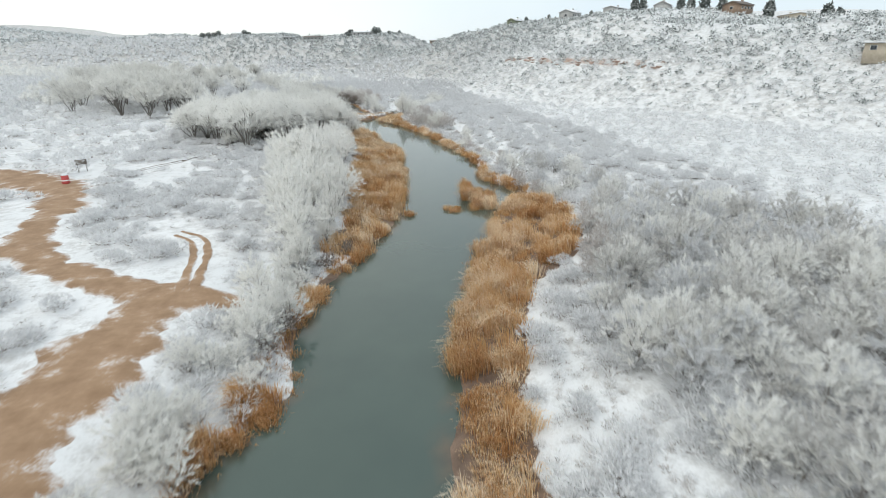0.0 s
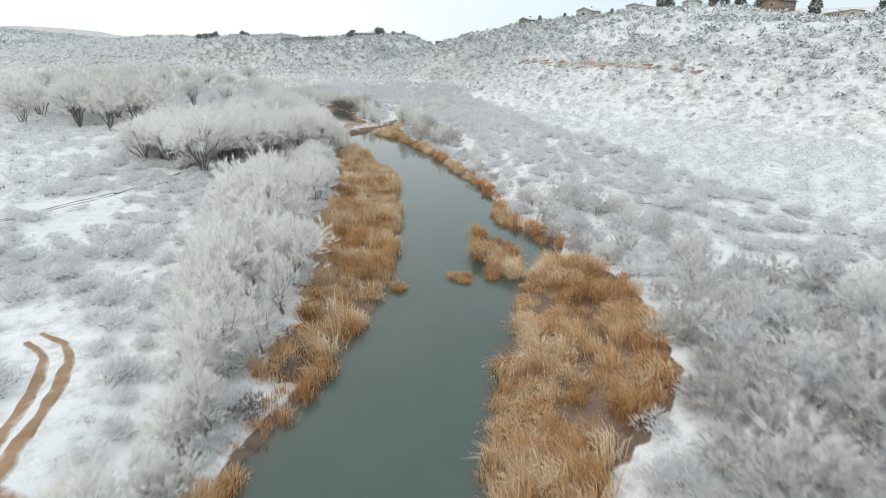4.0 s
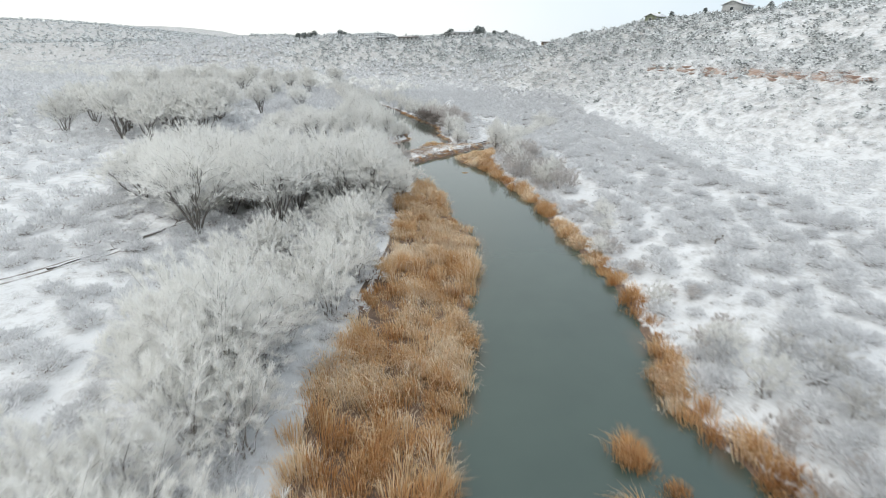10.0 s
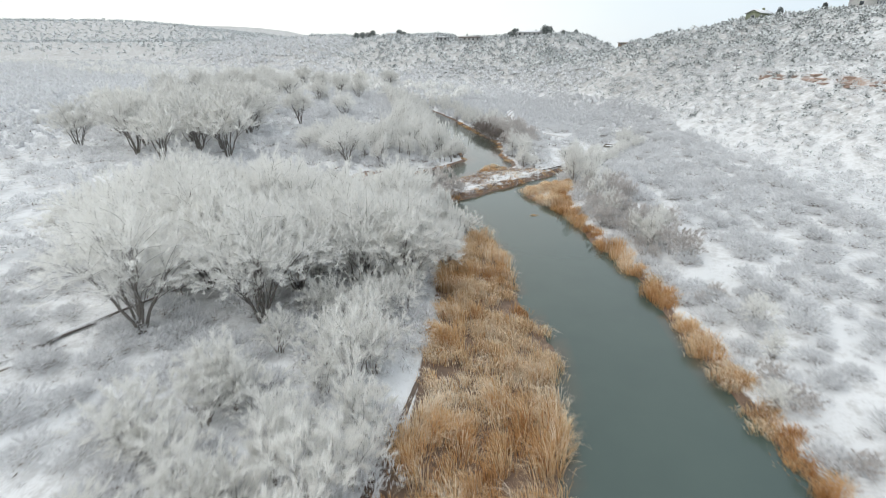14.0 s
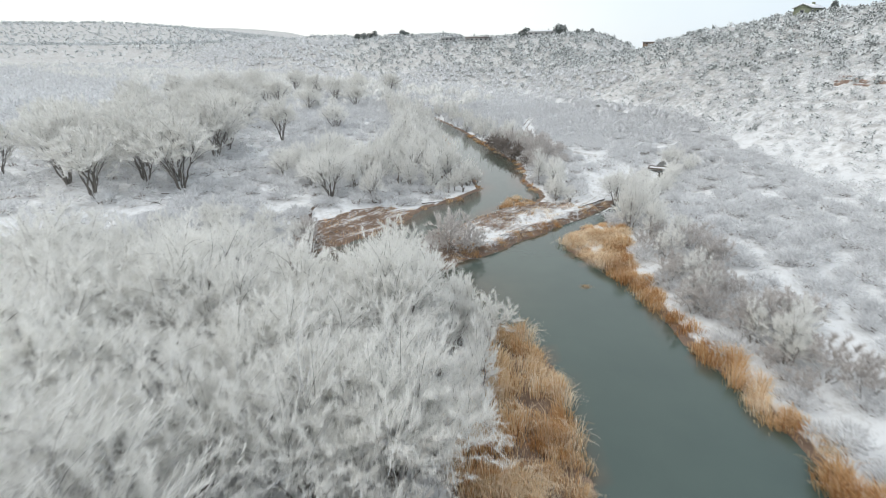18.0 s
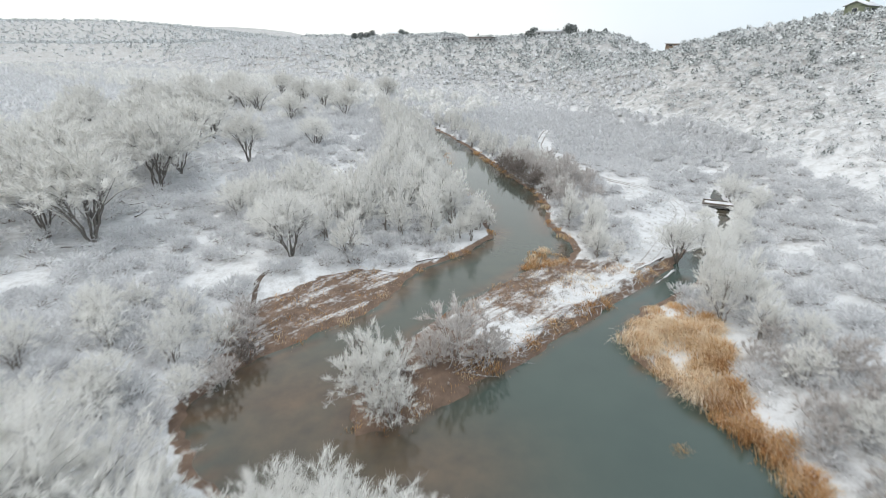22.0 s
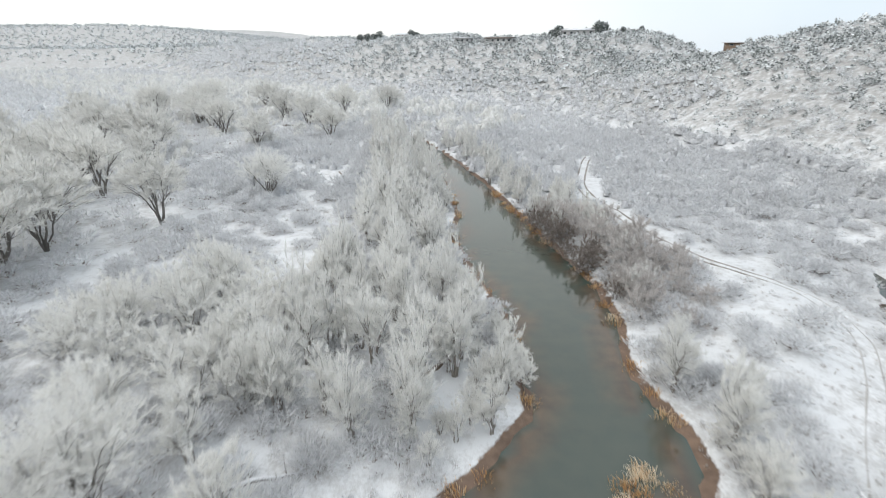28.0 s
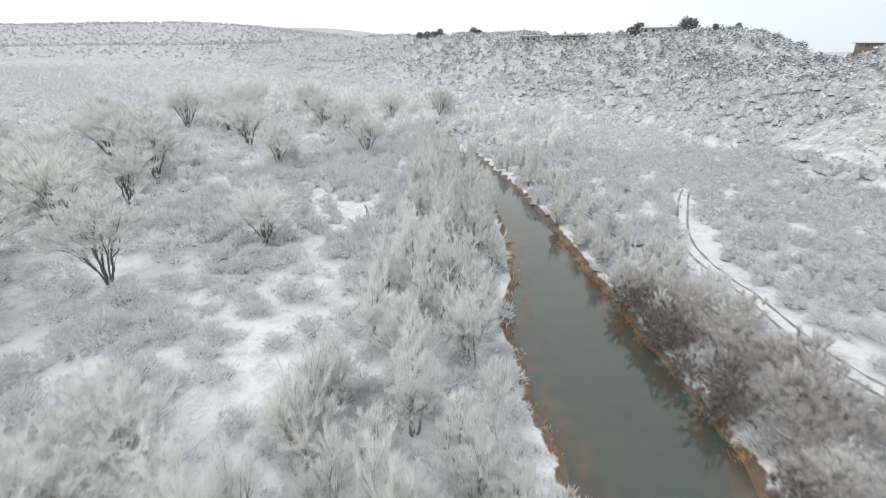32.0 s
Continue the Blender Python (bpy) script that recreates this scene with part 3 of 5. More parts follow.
def plant_meshes(seed, tall, wide, lumps, low, ends, shoots, count, length, width, twig_mat, bark_mat, upright=0.25, fluff=0.42, base=0.0, shoot_tubes=True, girth=1.0, spire=0.0, inside=0.0, knots=5):
    """A bare tree: one main limb for each cushion of the crown, boughs fanning out from it, shoots on the boughs and frosted twigs on the shoots."""
    rng = np.random.RandomState(seed)
    turn = 2.4 * np.arange(lumps) + rng.uniform(-0.35, 0.35, lumps)
    out = np.sqrt((np.arange(lumps) + 0.15) / lumps) * wide * (0.62 if lumps > 1 else 0)
    size = wide * rng.uniform(0.40, 0.52, lumps) * (1.1 - 0.25 * out / wide)
    top = tall * (1.0 - (0.38 + spire) * (out / (0.62 * wide)) ** 2 * rng.uniform(0.7, 1.2, lumps)) * rng.uniform(0.93, 1.0, lumps)
    deep = np.maximum((top - tall * low) * rng.uniform(0.8, 1.0, lumps), 0.12 * tall)
    limbs, roots, ways, weight = [], [], [], []
    r0 = 0.028 * tall / max(lumps, 2) ** 0.35 * girth
    for k in range(lumps):
        flat = np.array([math.cos(turn[k]), math.sin(turn[k]), 0.0])
        hub = flat * out[k] + [0, 0, top[k] - deep[k] * 0.72]
        foot = flat * base * wide * (0.3 + 0.7 * out[k] / wide) + [0, 0, -0.25]
        knee = flat * out[k] * rng.uniform(0.25, 0.5) + [0, 0, hub[2] * rng.uniform(0.5, 0.7)] + rng.normal(0, 0.03 * tall, 3) * [1, 1, 0.4]
        main = bend(foot, knee, hub, 8) + np.r_[np.zeros((1, 3)), rng.normal(0, 0.010 * tall, (7, 3))]
        limbs.append((main, np.linspace(r0, r0 * 0.36, 8) * rng.uniform(0.8, 1.15)))
        for j in range(ends):
            z = 1 - (j + 0.5) / ends * (1.0 + 0.22)
            ring = math.sqrt(max(1 - min(abs(z), 1) ** 2, 0.02))
            az = 2.4 * j + seed + rng.uniform(-0.3, 0.3)
            u = np.array([math.cos(az) * ring, math.sin(az) * ring, z])
            tip = flat * out[k] + [0, 0, top[k] - deep[k]] + u * [size[k], size[k], deep[k]] * rng.uniform(0.82, 1.06)
            tip[2] = max(tip[2], 0.12 * tall)
            i = rng.randint(3, 8) if z > 0.2 else rng.randint(2, 6)
            own = unit(main[i] - main[i - 1])
            far = np.linalg.norm(tip - main[i])
            bough = bend(main[i], main[i] + own * far * 0.42 + unit(u) * far * 0.12 + rng.normal(0, 0.05, 3) * far, tip, 5)
            kept = [0, 1, 2, 3, 4] if knots == 5 else [0, 2, 4]
            limbs.append((bough[kept], np.linspace(r0 * 0.30, r0 * 0.07, 5)[kept]))
            for _ in range(shoots + 1):
                q = rng.uniform(0.35, 1.0) if _ else 0.7
                m = min(int(q * 4), 3)
                at = bough[m] + (bough[m + 1] - bough[m]) * (q * 4 - m)
                ahead = unit(bough[m + 1] - bough[m])
                d = unit(ahead * 0.75 + unit(u) * 0.35 + rng.normal(0, 0.45, 3) * (1 if _ else 0.1) + [0, 0, upright])
                reach = 0.11 * tall * rng.uniform(0.6, 1.3) * (1.2 - 0.5 * q)
                if shoot_tubes:
                    limbs.append((np.array([at, at + d * reach]), np.array([r0 * 0.09, r0 * 0.04])))
                roots.append(at)
                ways.append(d * reach)
                weight.append(1.0 + 0.6 * max(z, 0))
    roots, ways, weight = np.array(roots), np.array(ways), np.array(weight)
    pick = rng.choice(len(roots), count, p=weight / weight.sum())
    p = roots[pick] + ways[pick] * rng.uniform(0.05, 1.0, (count, 1)) + rng.normal(0, 0.05 * length, (count, 3))
    d = unit(unit(ways[pick]) * 0.85 + rng.normal(0, fluff, (count, 3)) + [0, 0, upright])
    tv = slivers(rng, p, d, length, width)
    wood = {sides: [l for l in limbs if (len(l[0]) == 8) == (sides == 6)] for sides in (6, 3)}
    verts, faces, thin = [], [], []
    for sides, some in wood.items():
        v, f = tubes(some, sides)
        faces.append(f + sum(len(x) for x in verts))
        verts.append(v)
        thin.append(np.repeat(1.0 - smooth(0.02, 0.09, np.concatenate([rad for _, rad in some])), sides))
    trunk = mesh_of("trunk", np.concatenate(verts), np.concatenate(faces), bark_mat, True)
    give(trunk, "thin", np.concatenate(thin))
    tf, which = np.arange(len(tv)).reshape(-1, 3), np.zeros(count, int)
    if not inside:
        return trunk, mesh_of("crown", tv, tf, twig_mat)
    hubs = np.stack([np.cos(turn) * out, np.sin(turn) * out, top - deep], 1)
    cv, cf = cushions(rng, hubs, size * inside, deep * inside, 0.1)
    return trunk, mesh_of("crown", np.concatenate([tv, cv]), np.concatenate([tf, cf + len(tv)]), twig_mat, False, M_BROWN_TWIG, np.r_[which, np.full(len(cf), 2)], M_CROWN_INSIDE)


def plant_thing(name, meshes, label, category, group, part_names=("trunk", "crown")):
    root = new(name)
    root.empty_display_size = 0.5
    part(part_names[0], meshes[0], root)
    part(part_names[1], meshes[1], root)
    return tagged(root, label, category, group)


def stand(x, y, turn, size=1.0, tall=1.0, sink=0.0):
    z = float(height(np.array([x]), np.array([y]))[0])
    return Matrix.Translation((x, y, z - sink)) @ Matrix.Rotation(turn, 4, "Z") @ Matrix.Diagonal((size, size, size * tall, 1))


def plant_all(name, protos, places, label, category, group, part_names=("trunk", "crown")):
    """One plant at each place of x, y and size; the kinds take turns."""
    rng = random.Random(len(places) * 7 + len(name))
    made, first = {}, {}
    for n, (x, y, size) in enumerate(places):
        k = n % len(protos)
        turn = rng.uniform(0, 6.28)
        if k not in made:
            made[k] = plant_thing(name, protos[k], label, category, group, part_names)
            made[k].matrix_basis = stand(x, y, turn, size)
            first[k] = size
        else:
            copy_thing(made[k], stand(x, y, turn, size / first[k], rng.uniform(0.9, 1.1)))


def scatter(loop, gap, lo, hi, seed, keep=1.0, off_water=0.6):
    """Places of x, y and size at uneven gaps inside a loop, clear of water."""
    rng = np.random.RandomState(seed)
    p = np.array(loop, float)
    (x0, y0), (x1, y1) = p.min(0), p.max(0)
    gx, gy = np.meshgrid(np.arange(x0, x1 + gap, gap), np.arange(y0, y1 + gap, gap))
    x = gx.ravel() + rng.uniform(-0.48, 0.48, gx.size) * gap
    y = gy.ravel() + rng.uniform(-0.48, 0.48, gx.size) * gap
    ok = inside(x, y, loop) & (from_water(x, y) > off_water) & (rng.rand(x.size) < keep)
    return [(float(a), float(b), float(rng.uniform(lo, hi))) for a, b in zip(x[ok], y[ok])]


def gather(name, meshes, places, label, category, seed, material, kind="stuff", inside_mat=None):
    """Many small plants joined into one object: what nobody could count."""
    rng = np.random.RandomState(seed)
    xs, ys = np.array([p[0] for p in places]), np.array([p[1] for p in places])
    zs = height(xs, ys) - 0.05
    data = []
    for me in meshes:
        v = np.empty(len(me.vertices) * 3, np.float32)
        me.vertices.foreach_get("co", v)
        f = np.empty(len(me.loops), np.int32)
        me.loops.foreach_get("vertex_index", f)
        which = np.zeros(len(me.polygons), np.int32)
        me.polygons.foreach_get("material_index", which)
        data.append((v.reshape(-1, 3), f.reshape(-1, 3), which))
    verts, faces, kinds, base = [], [], [], 0
    for n, (x, y, size) in enumerate(places):
        v, f, which = data[n % len(data)]
        c, s = math.cos(n * 2.4), math.sin(n * 2.4)
        tall = size * rng.uniform(0.8, 1.15)
        w = np.empty_like(v)
        w[:, 0], w[:, 1], w[:, 2] = (v[:, 0] * c - v[:, 1] * s) * size + x, (v[:, 0] * s + v[:, 1] * c) * size + y, v[:, 2] * tall + zs[n]
        verts.append(w)
        faces.append(f + base)
        kinds.append(which)
        base += len(v)
    me = mesh_of(name, np.concatenate(verts), np.concatenate(faces), material, False, M_BROWN_TWIG, np.concatenate(kinds), inside_mat or M_BRUSH_INSIDE)
    return tagged(new(name, me), label, category, kind=kind)


def shrub_twigs(seed, tall, wide, count, length, width, material, dark=0.1, lumps=5, inside=0.0, inside_mat=None):
    """A mound of several rounded clumps of frosted twigs over dark bare stems, for shrubs that stand in crowds."""
    rng = np.random.RandomState(seed)
    stems = int(count * dark)
    turn = 2 * math.pi * (np.arange(lumps) + rng.uniform(-0.3, 0.3, lumps)) / lumps
    out = wide * rng.uniform(0.2, 0.62, lumps)
    out[0] = 0
    big = wide * rng.uniform(0.34, 0.5, lumps)
    high = tall * rng.uniform(0.42, 0.72, lumps) * (1.15 - 0.5 * out / wide)
    k = rng.randint(0, lumps, count)
    u = unit(rng.normal(0, 1, (count, 3)))
    u[:, 2] = np.abs(u[:, 2]) * 1.1 - 0.15
    p = np.c_[out[k] * np.cos(turn[k]), out[k] * np.sin(turn[k]), high[k] * 0.5] + u * np.c_[big[k], big[k], high[k] * 0.5] * rng.uniform(0.6, 1.0, (count, 1))
    p[:stems] *= [0.7, 0.7, 0.3]
    p[:, 2] = np.maximum(p[:, 2], 0.0)
    d = unit(u * [1, 1, 0.7] + rng.normal(0, 0.38, (count, 3)) + [0, 0, 0.45])
    side = unit(np.cross(d, rng.normal(0, 1, (count, 3))))
    ln, w = length * rng.uniform(0.5, 1.3, (count, 1)), width * rng.uniform(0.6, 1.3, (count, 1)) / 2
    w[:stems] *= 0.8
    v = np.stack([p - side * w, p + side * w, p + d * ln], 1).reshape(-1, 3)
    f, which = np.arange(3 * count).reshape(-1, 3), (np.arange(count) < stems).astype(int)
    if not inside:
        return mesh_of("shrub_twigs", v, f, material, False, M_BROWN_TWIG, which)
    middles = np.c_[out * np.cos(turn), out * np.sin(turn), high * 0.10]
    seg, rings = (8, 3) if lumps > 4 else (6, 2)
    cv, cf = cushions(rng, middles, big * inside, high * 0.95 * inside, 0.1, seg, rings)
    return mesh_of("shrub_twigs", np.concatenate([v, cv]), np.concatenate([f, cf + len(v)]), material, False, M_BROWN_TWIG, np.r_[which, np.full(len(cf), 2)], inside_mat or M_BRUSH_INSIDE)


def evergreen_mesh(seed, tall, wide, count, size, material, pointed=0.0):
    rng = np.random.RandomState(seed)
    d = unit(rng.normal(0, 1, (count, 3)))
    r = rng.uniform(0.45, 1.0, (count, 1)) ** 0.5 * (1 + 0.25 * np.sin(d[:, :1] * 5 + seed) * np.cos(d[:, 1:2] * 4))
    p = d * r * [wide, wide, tall * 0.5] + [0, 0, tall * 0.52]
    p[:, :2] *= (1 - pointed * np.clip(p[:, 2:] / tall, 0, 1))
    p[:, 2] = np.maximum(p[:, 2], 0.02)
    e1 = unit(rng.normal(0, 1, (count, 3)) + d * 0.6 + [0, 0, 0.3])
    e2 = unit(np.cross(e1, d + 0.01))
    s = size * rng.uniform(0.6, 1.4, (count, 1))
    v = np.stack([p - e2 * s * 0.45, p + e2 * s * 0.45, p + e1 * s], 1).reshape(-1, 3)
    return mesh_of("crown", v, np.arange(3 * count).reshape(-1, 3), material)


# cottonwoods with broad domes: fine ones beside the river, plainer ones farther off
COTTONWOOD = [plant_meshes(11 + k, 11.5, 7.0, 7 + k % 3, 0.44, 24, 6, 33000, 0.50, 0.037, M_FROST_TREE, M_BARK, 0.28, 0.56, 0.04, False, 0.8) for k in range(4)]
COTTONWOOD_FAR = [plant_meshes(21 + k, 11.5, 7.2, 6 + k % 3, 0.48, 14, 3, 8600, 0.90, 0.10, M_FROST_GROVE, M_BARK, 0.25, 0.45, 0.03, False, 0.85, 0.0, 0.0, 3) for k in range(5)]
# slender upright poplars and alders
POPLAR = [plant_meshes(31 + k, 8.2, 2.5, 3 + k % 2, 0.22, 18, 3, 5800, 0.62, 0.037, M_FROST_TREE, M_BARK_PALE, 0.55, 0.4, 0.12, False, 0.8, 0.25, 0.0, 3) for k in range(5)]
POPLAR_FAR = [plant_meshes(41 + k, 8.2, 2.5, 3 + k % 2, 0.22, 10, 2, 1500, 0.85, 0.09, M_FROST_GROVE, M_BARK_PALE, 0.6, 0.34, 0.12, False, 0.8, 0.25, 0.6, 3) for k in range(4)]
# many-stemmed willows
WILLOW = [plant_meshes(51 + k, 6.2, 3.3, 6 + k % 2, 0.25, 12, 2, 6600, 0.52, 0.037, M_FROST_TREE, M_BARK_PALE, 0.3, 0.46, 0.16, False, 0.8, 0.0, 0.0, 3) for k in range(5)]
THICKET = [plant_meshes(71 + k, 4.2, 2.7, 6 + k % 2, 0.18, 9, 2, 3900, 0.45, 0.036, (M_THICKET, M_FROST_SHRUB, M_THICKET, M_FROST_TREE)[k], M_BARK_PALE, 0.3, 0.42, 0.2, False, 1.05, 0.0, 0.0, 3) for k in range(4)]
BROWN = [plant_meshes(91 + k, 3.8, 2.6, 6, 0.2, 9, 2, 3400, 0.5, 0.037, M_BROWN_TWIG, M_BARK, 0.2, 0.42, 0.15, False, 0.8, 0.0, 0.0, 3) for k in range(3)]
PINKISH = [plant_meshes(111 + k, 4.2, 2.6, 6, 0.2, 9, 2, 3800, 0.5, 0.037, M_PINK_TWIG, M_BARK_PALE, 0.3, 0.42, 0.15, False, 0.8, 0.0, 0.0, 3) for k in range(3)]

big = [(-24.4, 128.7, 1.14), (-14.7, 131.2, 1.1), (-9.0, 95, 0.92), (-24, 200, 0.8), (-40, 261, 0.8), (24.6, 207.2, 0.55)]
big += scatter([(-40, 142), (-28, 137), (-3, 137), (0, 148), (-2, 156), (-9, 157), (-16, 159), (-30, 161), (-42, 154)], 5.6, 0.84, 1.0, 5)
plant_all("cottonwood_tree", COTTONWOOD, big, "frost-covered bare cottonwood with dark forked limbs, on snow", "tree", "frosted cottonwoods")
apart = [(-51, 202, 1.0), (-58, 203, 0.95), (-55.6, 209, 0.9), (-56.2, 225.3, 1.0), (-59.4, 231, 1.0),
         (-59.2, 237, 0.9), (-66, 215, 1.0), (-71, 223, 0.95), (-62, 195, 0.9), (-76, 211, 1.0), (-80, 221, 0.9), (-69, 233, 0.95), (-84, 230, 0.9),
         (-67, 257.5, 0.85), (-76, 285, 0.85), (-83, 292, 0.85), (-96, 337, 0.9), (-106, 361, 0.9), (-66, 246, 0.8), (-90, 248, 0.9), (-97, 262, 0.9), (-104, 240, 0.9), (-75.2, 263.7, 0.9), (-82, 290, 0.95), (-100, 346, 0.95), (-88, 205, 0.85), (-93, 226, 0.9), (-112, 283, 0.9), (-78, 318, 0.85), (-118, 318, 0.9), (-60, 300, 0.7), (-62, 340, 0.8), (-73, 203, 0.95), (-81, 236, 0.95), (-50, 247, 0.75), (-74, 246, 0.9), (-84, 262, 0.9), (-88, 275, 0.9), (-70, 272, 0.75), (-96, 296, 0.9), (-104, 305, 0.85), (-88, 330, 0.85), (-112, 340, 0.9), (-48, 318, 0.7), (-74, 352, 0.85), (-60, 372, 0.85), (-92, 378, 0.9), (-46, 385, 0.8), (-118, 388, 0.9)]
apart = [(x, y, 1.25 * s) for x, y, s in apart]
plant_all("spreading_cottonwood_tree", COTTONWOOD_FAR, apart, "broad frost-covered cottonwood with bare dark trunk in a grove", "tree", "cottonwood grove")

slim = [(-15.5, 114, 0.6), (-11.5, 119, 0.75), (-6.5, 113, 0.85), (-3, 117.5, 0.7), (-9, 108, 0.6), (-16.5, 200.7, 1.1), (22.4, 188.5, 1.0), (23.0, 192.9, 1.1), (24.8, 195.5, 1.0), (25.6, 190.5, 0.9), (24.2, 185, 0.8), (28.8, 206.6, 0.6), (31.5, 209.4, 0.6), (14.4, 207.2, 0.75), (12.4, 219, 1.0), (14.4, 212.6, 1.1), (15.6, 215, 0.8), (13.2, 222, 0.7),
        (26.9, 156.2, 0.75), (28.2, 158, 0.7), (25.8, 160, 0.65), (-6.9, 70.8, 0.9), (-9.9, 73.3, 0.95), (-8.2, 64, 0.9), (-10.9, 56.1, 0.8), (-12.6, 50.5, 0.65), (-11.5, 60, 0.8), (-2.2, 212.5, 0.8), (-1.5, 217, 0.75), (-0.8, 221, 0.8)]
slim += scatter([(-23, 205), (-11, 206), (-6, 212), (-4, 226), (-8, 238), (-10, 252), (-12, 272), (-18, 300), (-27, 330), (-42, 345), (-33, 305), (-24, 272), (-21, 240)], 4.1, 0.85, 1.12, 6)
slim += scatter([(9, 252), (5, 258), (2, 270), (-4, 286), (-10, 309), (-20, 333), (-12, 335), (-2, 302), (6, 277), (12, 260)], 3.8, 0.6, 0.85, 7)
slim += scatter([(-9, 203), (-3, 209.5), (0.5, 215), (1.2, 222), (0, 228), (-5, 226), (-8, 214)], 2.6, 0.38, 0.58, 61, 0.8, 0.3)
slim += scatter([(-6, 158), (0, 140), (4, 148), (3, 160)], 3.6, 0.8, 1.0, 8)
plant_all("tall_poplar_tree", POPLAR_FAR, [p for p in slim if p[1] > 268], "distant frost-covered poplar in the row along the creek", "tree", "creekside poplar row")
slim = [p for p in slim if p[1] <= 268]
plant_all("poplar_tree", POPLAR, slim, "slender frost-covered riverside tree with many upright twigs", "tree", "riverside poplars")

bushy = [(-8.6, 175.2, 1.2), (-6.8, 173.6, 0.85), (-9.2, 177.4, 0.8), (14.6, 208.5, 0.75), (16.6, 205.4, 0.55), (2.5, 159.5, 0.9), (-2.5, 161.3, 0.9), (-7.5, 162, 0.95), (-13, 161.5, 0.9), (-18.5, 164, 0.85), (-23.6, 181.4, 0.8), (31, 136, 0.65),
         (27.9, 110, 0.5), (26.7, 124.3, 0.55), (30, 131, 0.5), (24.6, 168, 0.7), (25.5, 173, 0.75), (24.5, 179, 0.7), (27, 183, 0.7), (27.2, 157, 0.85), (29.5, 160, 0.7), (30.2, 214, 0.6), (35.6, 216.5, 0.65), (33.6, 222.5, 0.6), (39.8, 223.5, 0.7), (29.8, 207.5, 0.8), (27.8, 203, 0.75), (44.5, 229, 0.6)]
bushy += scatter([(-10.5, 60), (-8.5, 66), (-5, 80), (-3.5, 103), (-15, 103), (-15, 92), (-14, 80), (-14, 62)], 4.2, 1.05, 1.5, 9, 0.95)
bushy += scatter([(-3.5, 103), (-1.5, 112), (0, 136), (-10, 136), (-12, 124), (-17, 116), (-15, 103)], 3.5, 0.65, 1.1, 29, 0.92)
bushy += scatter([(-20.5, 18), (-17, 27), (-12.3, 40), (-11, 52), (-9, 62), (-14, 62), (-15.5, 47), (-18.5, 40), (-22, 30), (-23.5, 20)], 2.9, 0.5, 0.9, 19, 0.92, 0.3)
bushy += scatter([(-30, 130), (-18, 134), (-10, 133), (-1, 134), (0, 142), (-8, 141), (-20, 143), (-30, 140)], 4.4, 0.6, 0.95, 69, 0.85)
bushy += [(35.6, 214, 0.75), (38.2, 220.5, 0.7), (41, 226.5, 0.7), (44.5, 240, 0.8), (31.6, 217, 0.5), (30.8, 209.2, 0.75), (33.4, 211, 0.7), (43.4, 234.5, 1.15), (46, 231.5, 0.8), (16.8, 29.8, 0.95), (16.2, 26.5, 0.8), (21.5, 28.7, 0.9), (26.6, 30.8, 0.85), (21.5, 20.8, 0.95), (33, 36, 1.0), (41.8, 36.9, 1.05), (38.8, 31.6, 0.9), (28, 44, 0.8), (23, 37, 0.75), (34, 25, 0.95), (13.5, 18, 0.7), (31, 50, 0.7), (28.5, 75, 0.62), (32, 76.5, 0.6)]
bushy += scatter([(-30, 158), (-22, 168), (-24.5, 182), (-34, 186), (-44, 176), (-40, 145)], 4.2, 0.6, 0.9, 10)
bushy += scatter([(-31, 206), (-20, 206), (-20, 222), (-30, 230), (-42, 226), (-38, 214)], 4.3, 0.9, 1.25, 12, 0.9)
plant_all("willow_tree", WILLOW, bushy, "bushy frost-covered willow with many stems on the bank", "tree", "frosted willows")

low = scatter([(7, 6), (11.5, 26), (14.5, 38), (18.5, 46), (24, 57), (29, 66), (46, 64), (52, 40), (44, 2), (22, -2)], 3.7, 0.8, 1.45, 13)
low += scatter([(12, 207), (17, 208), (15, 226), (11, 228), (11, 214)], 3.4, 0.4, 0.7, 64, 0.7)
low += scatter([(28, 66), (27, 80), (27.5, 100), (35, 104), (44, 70)], 4.0, 0.6, 1.1, 14, 0.8)
plant_all("frosted_thicket", THICKET, low, "tall frost-covered shrub with tangled stems on snow", "shrub", "frosted tall shrubs")

bushy_hedge = scatter([(12.5, 231), (16, 232), (18, 244), (13, 258), (7, 266), (6, 262), (11, 254), (14, 243)], 3.6, 0.65, 0.9, 63)
plant_all("hedge_willow", WILLOW, bushy_hedge, "pale frosted willow behind the brown creek bushes", "tree", "frosted willows")
brown = scatter([(9.0, 230), (11, 230), (12, 243), (7.5, 256), (3.5, 262), (3, 258), (6, 250)], 2.4, 0.8, 1.15, 15, 0.95, 0.1)
brown += [(-7.2, 178.5, 0.6), (-12.5, 44, 0.55), (-11.6, 53, 0.5), (-8.2, 57.2, 0.6), (-5.8, 62, 0.5), (-13.6, 40, 0.55), (-6.2, 66, 0.5), (-12, 184, 0.5), (-21, 180.5, 0.7),]
plant_all("bare_brown_bush", BROWN, brown, "dark brown leafless bush leaning over the water", "bush", "brown creek bushes")
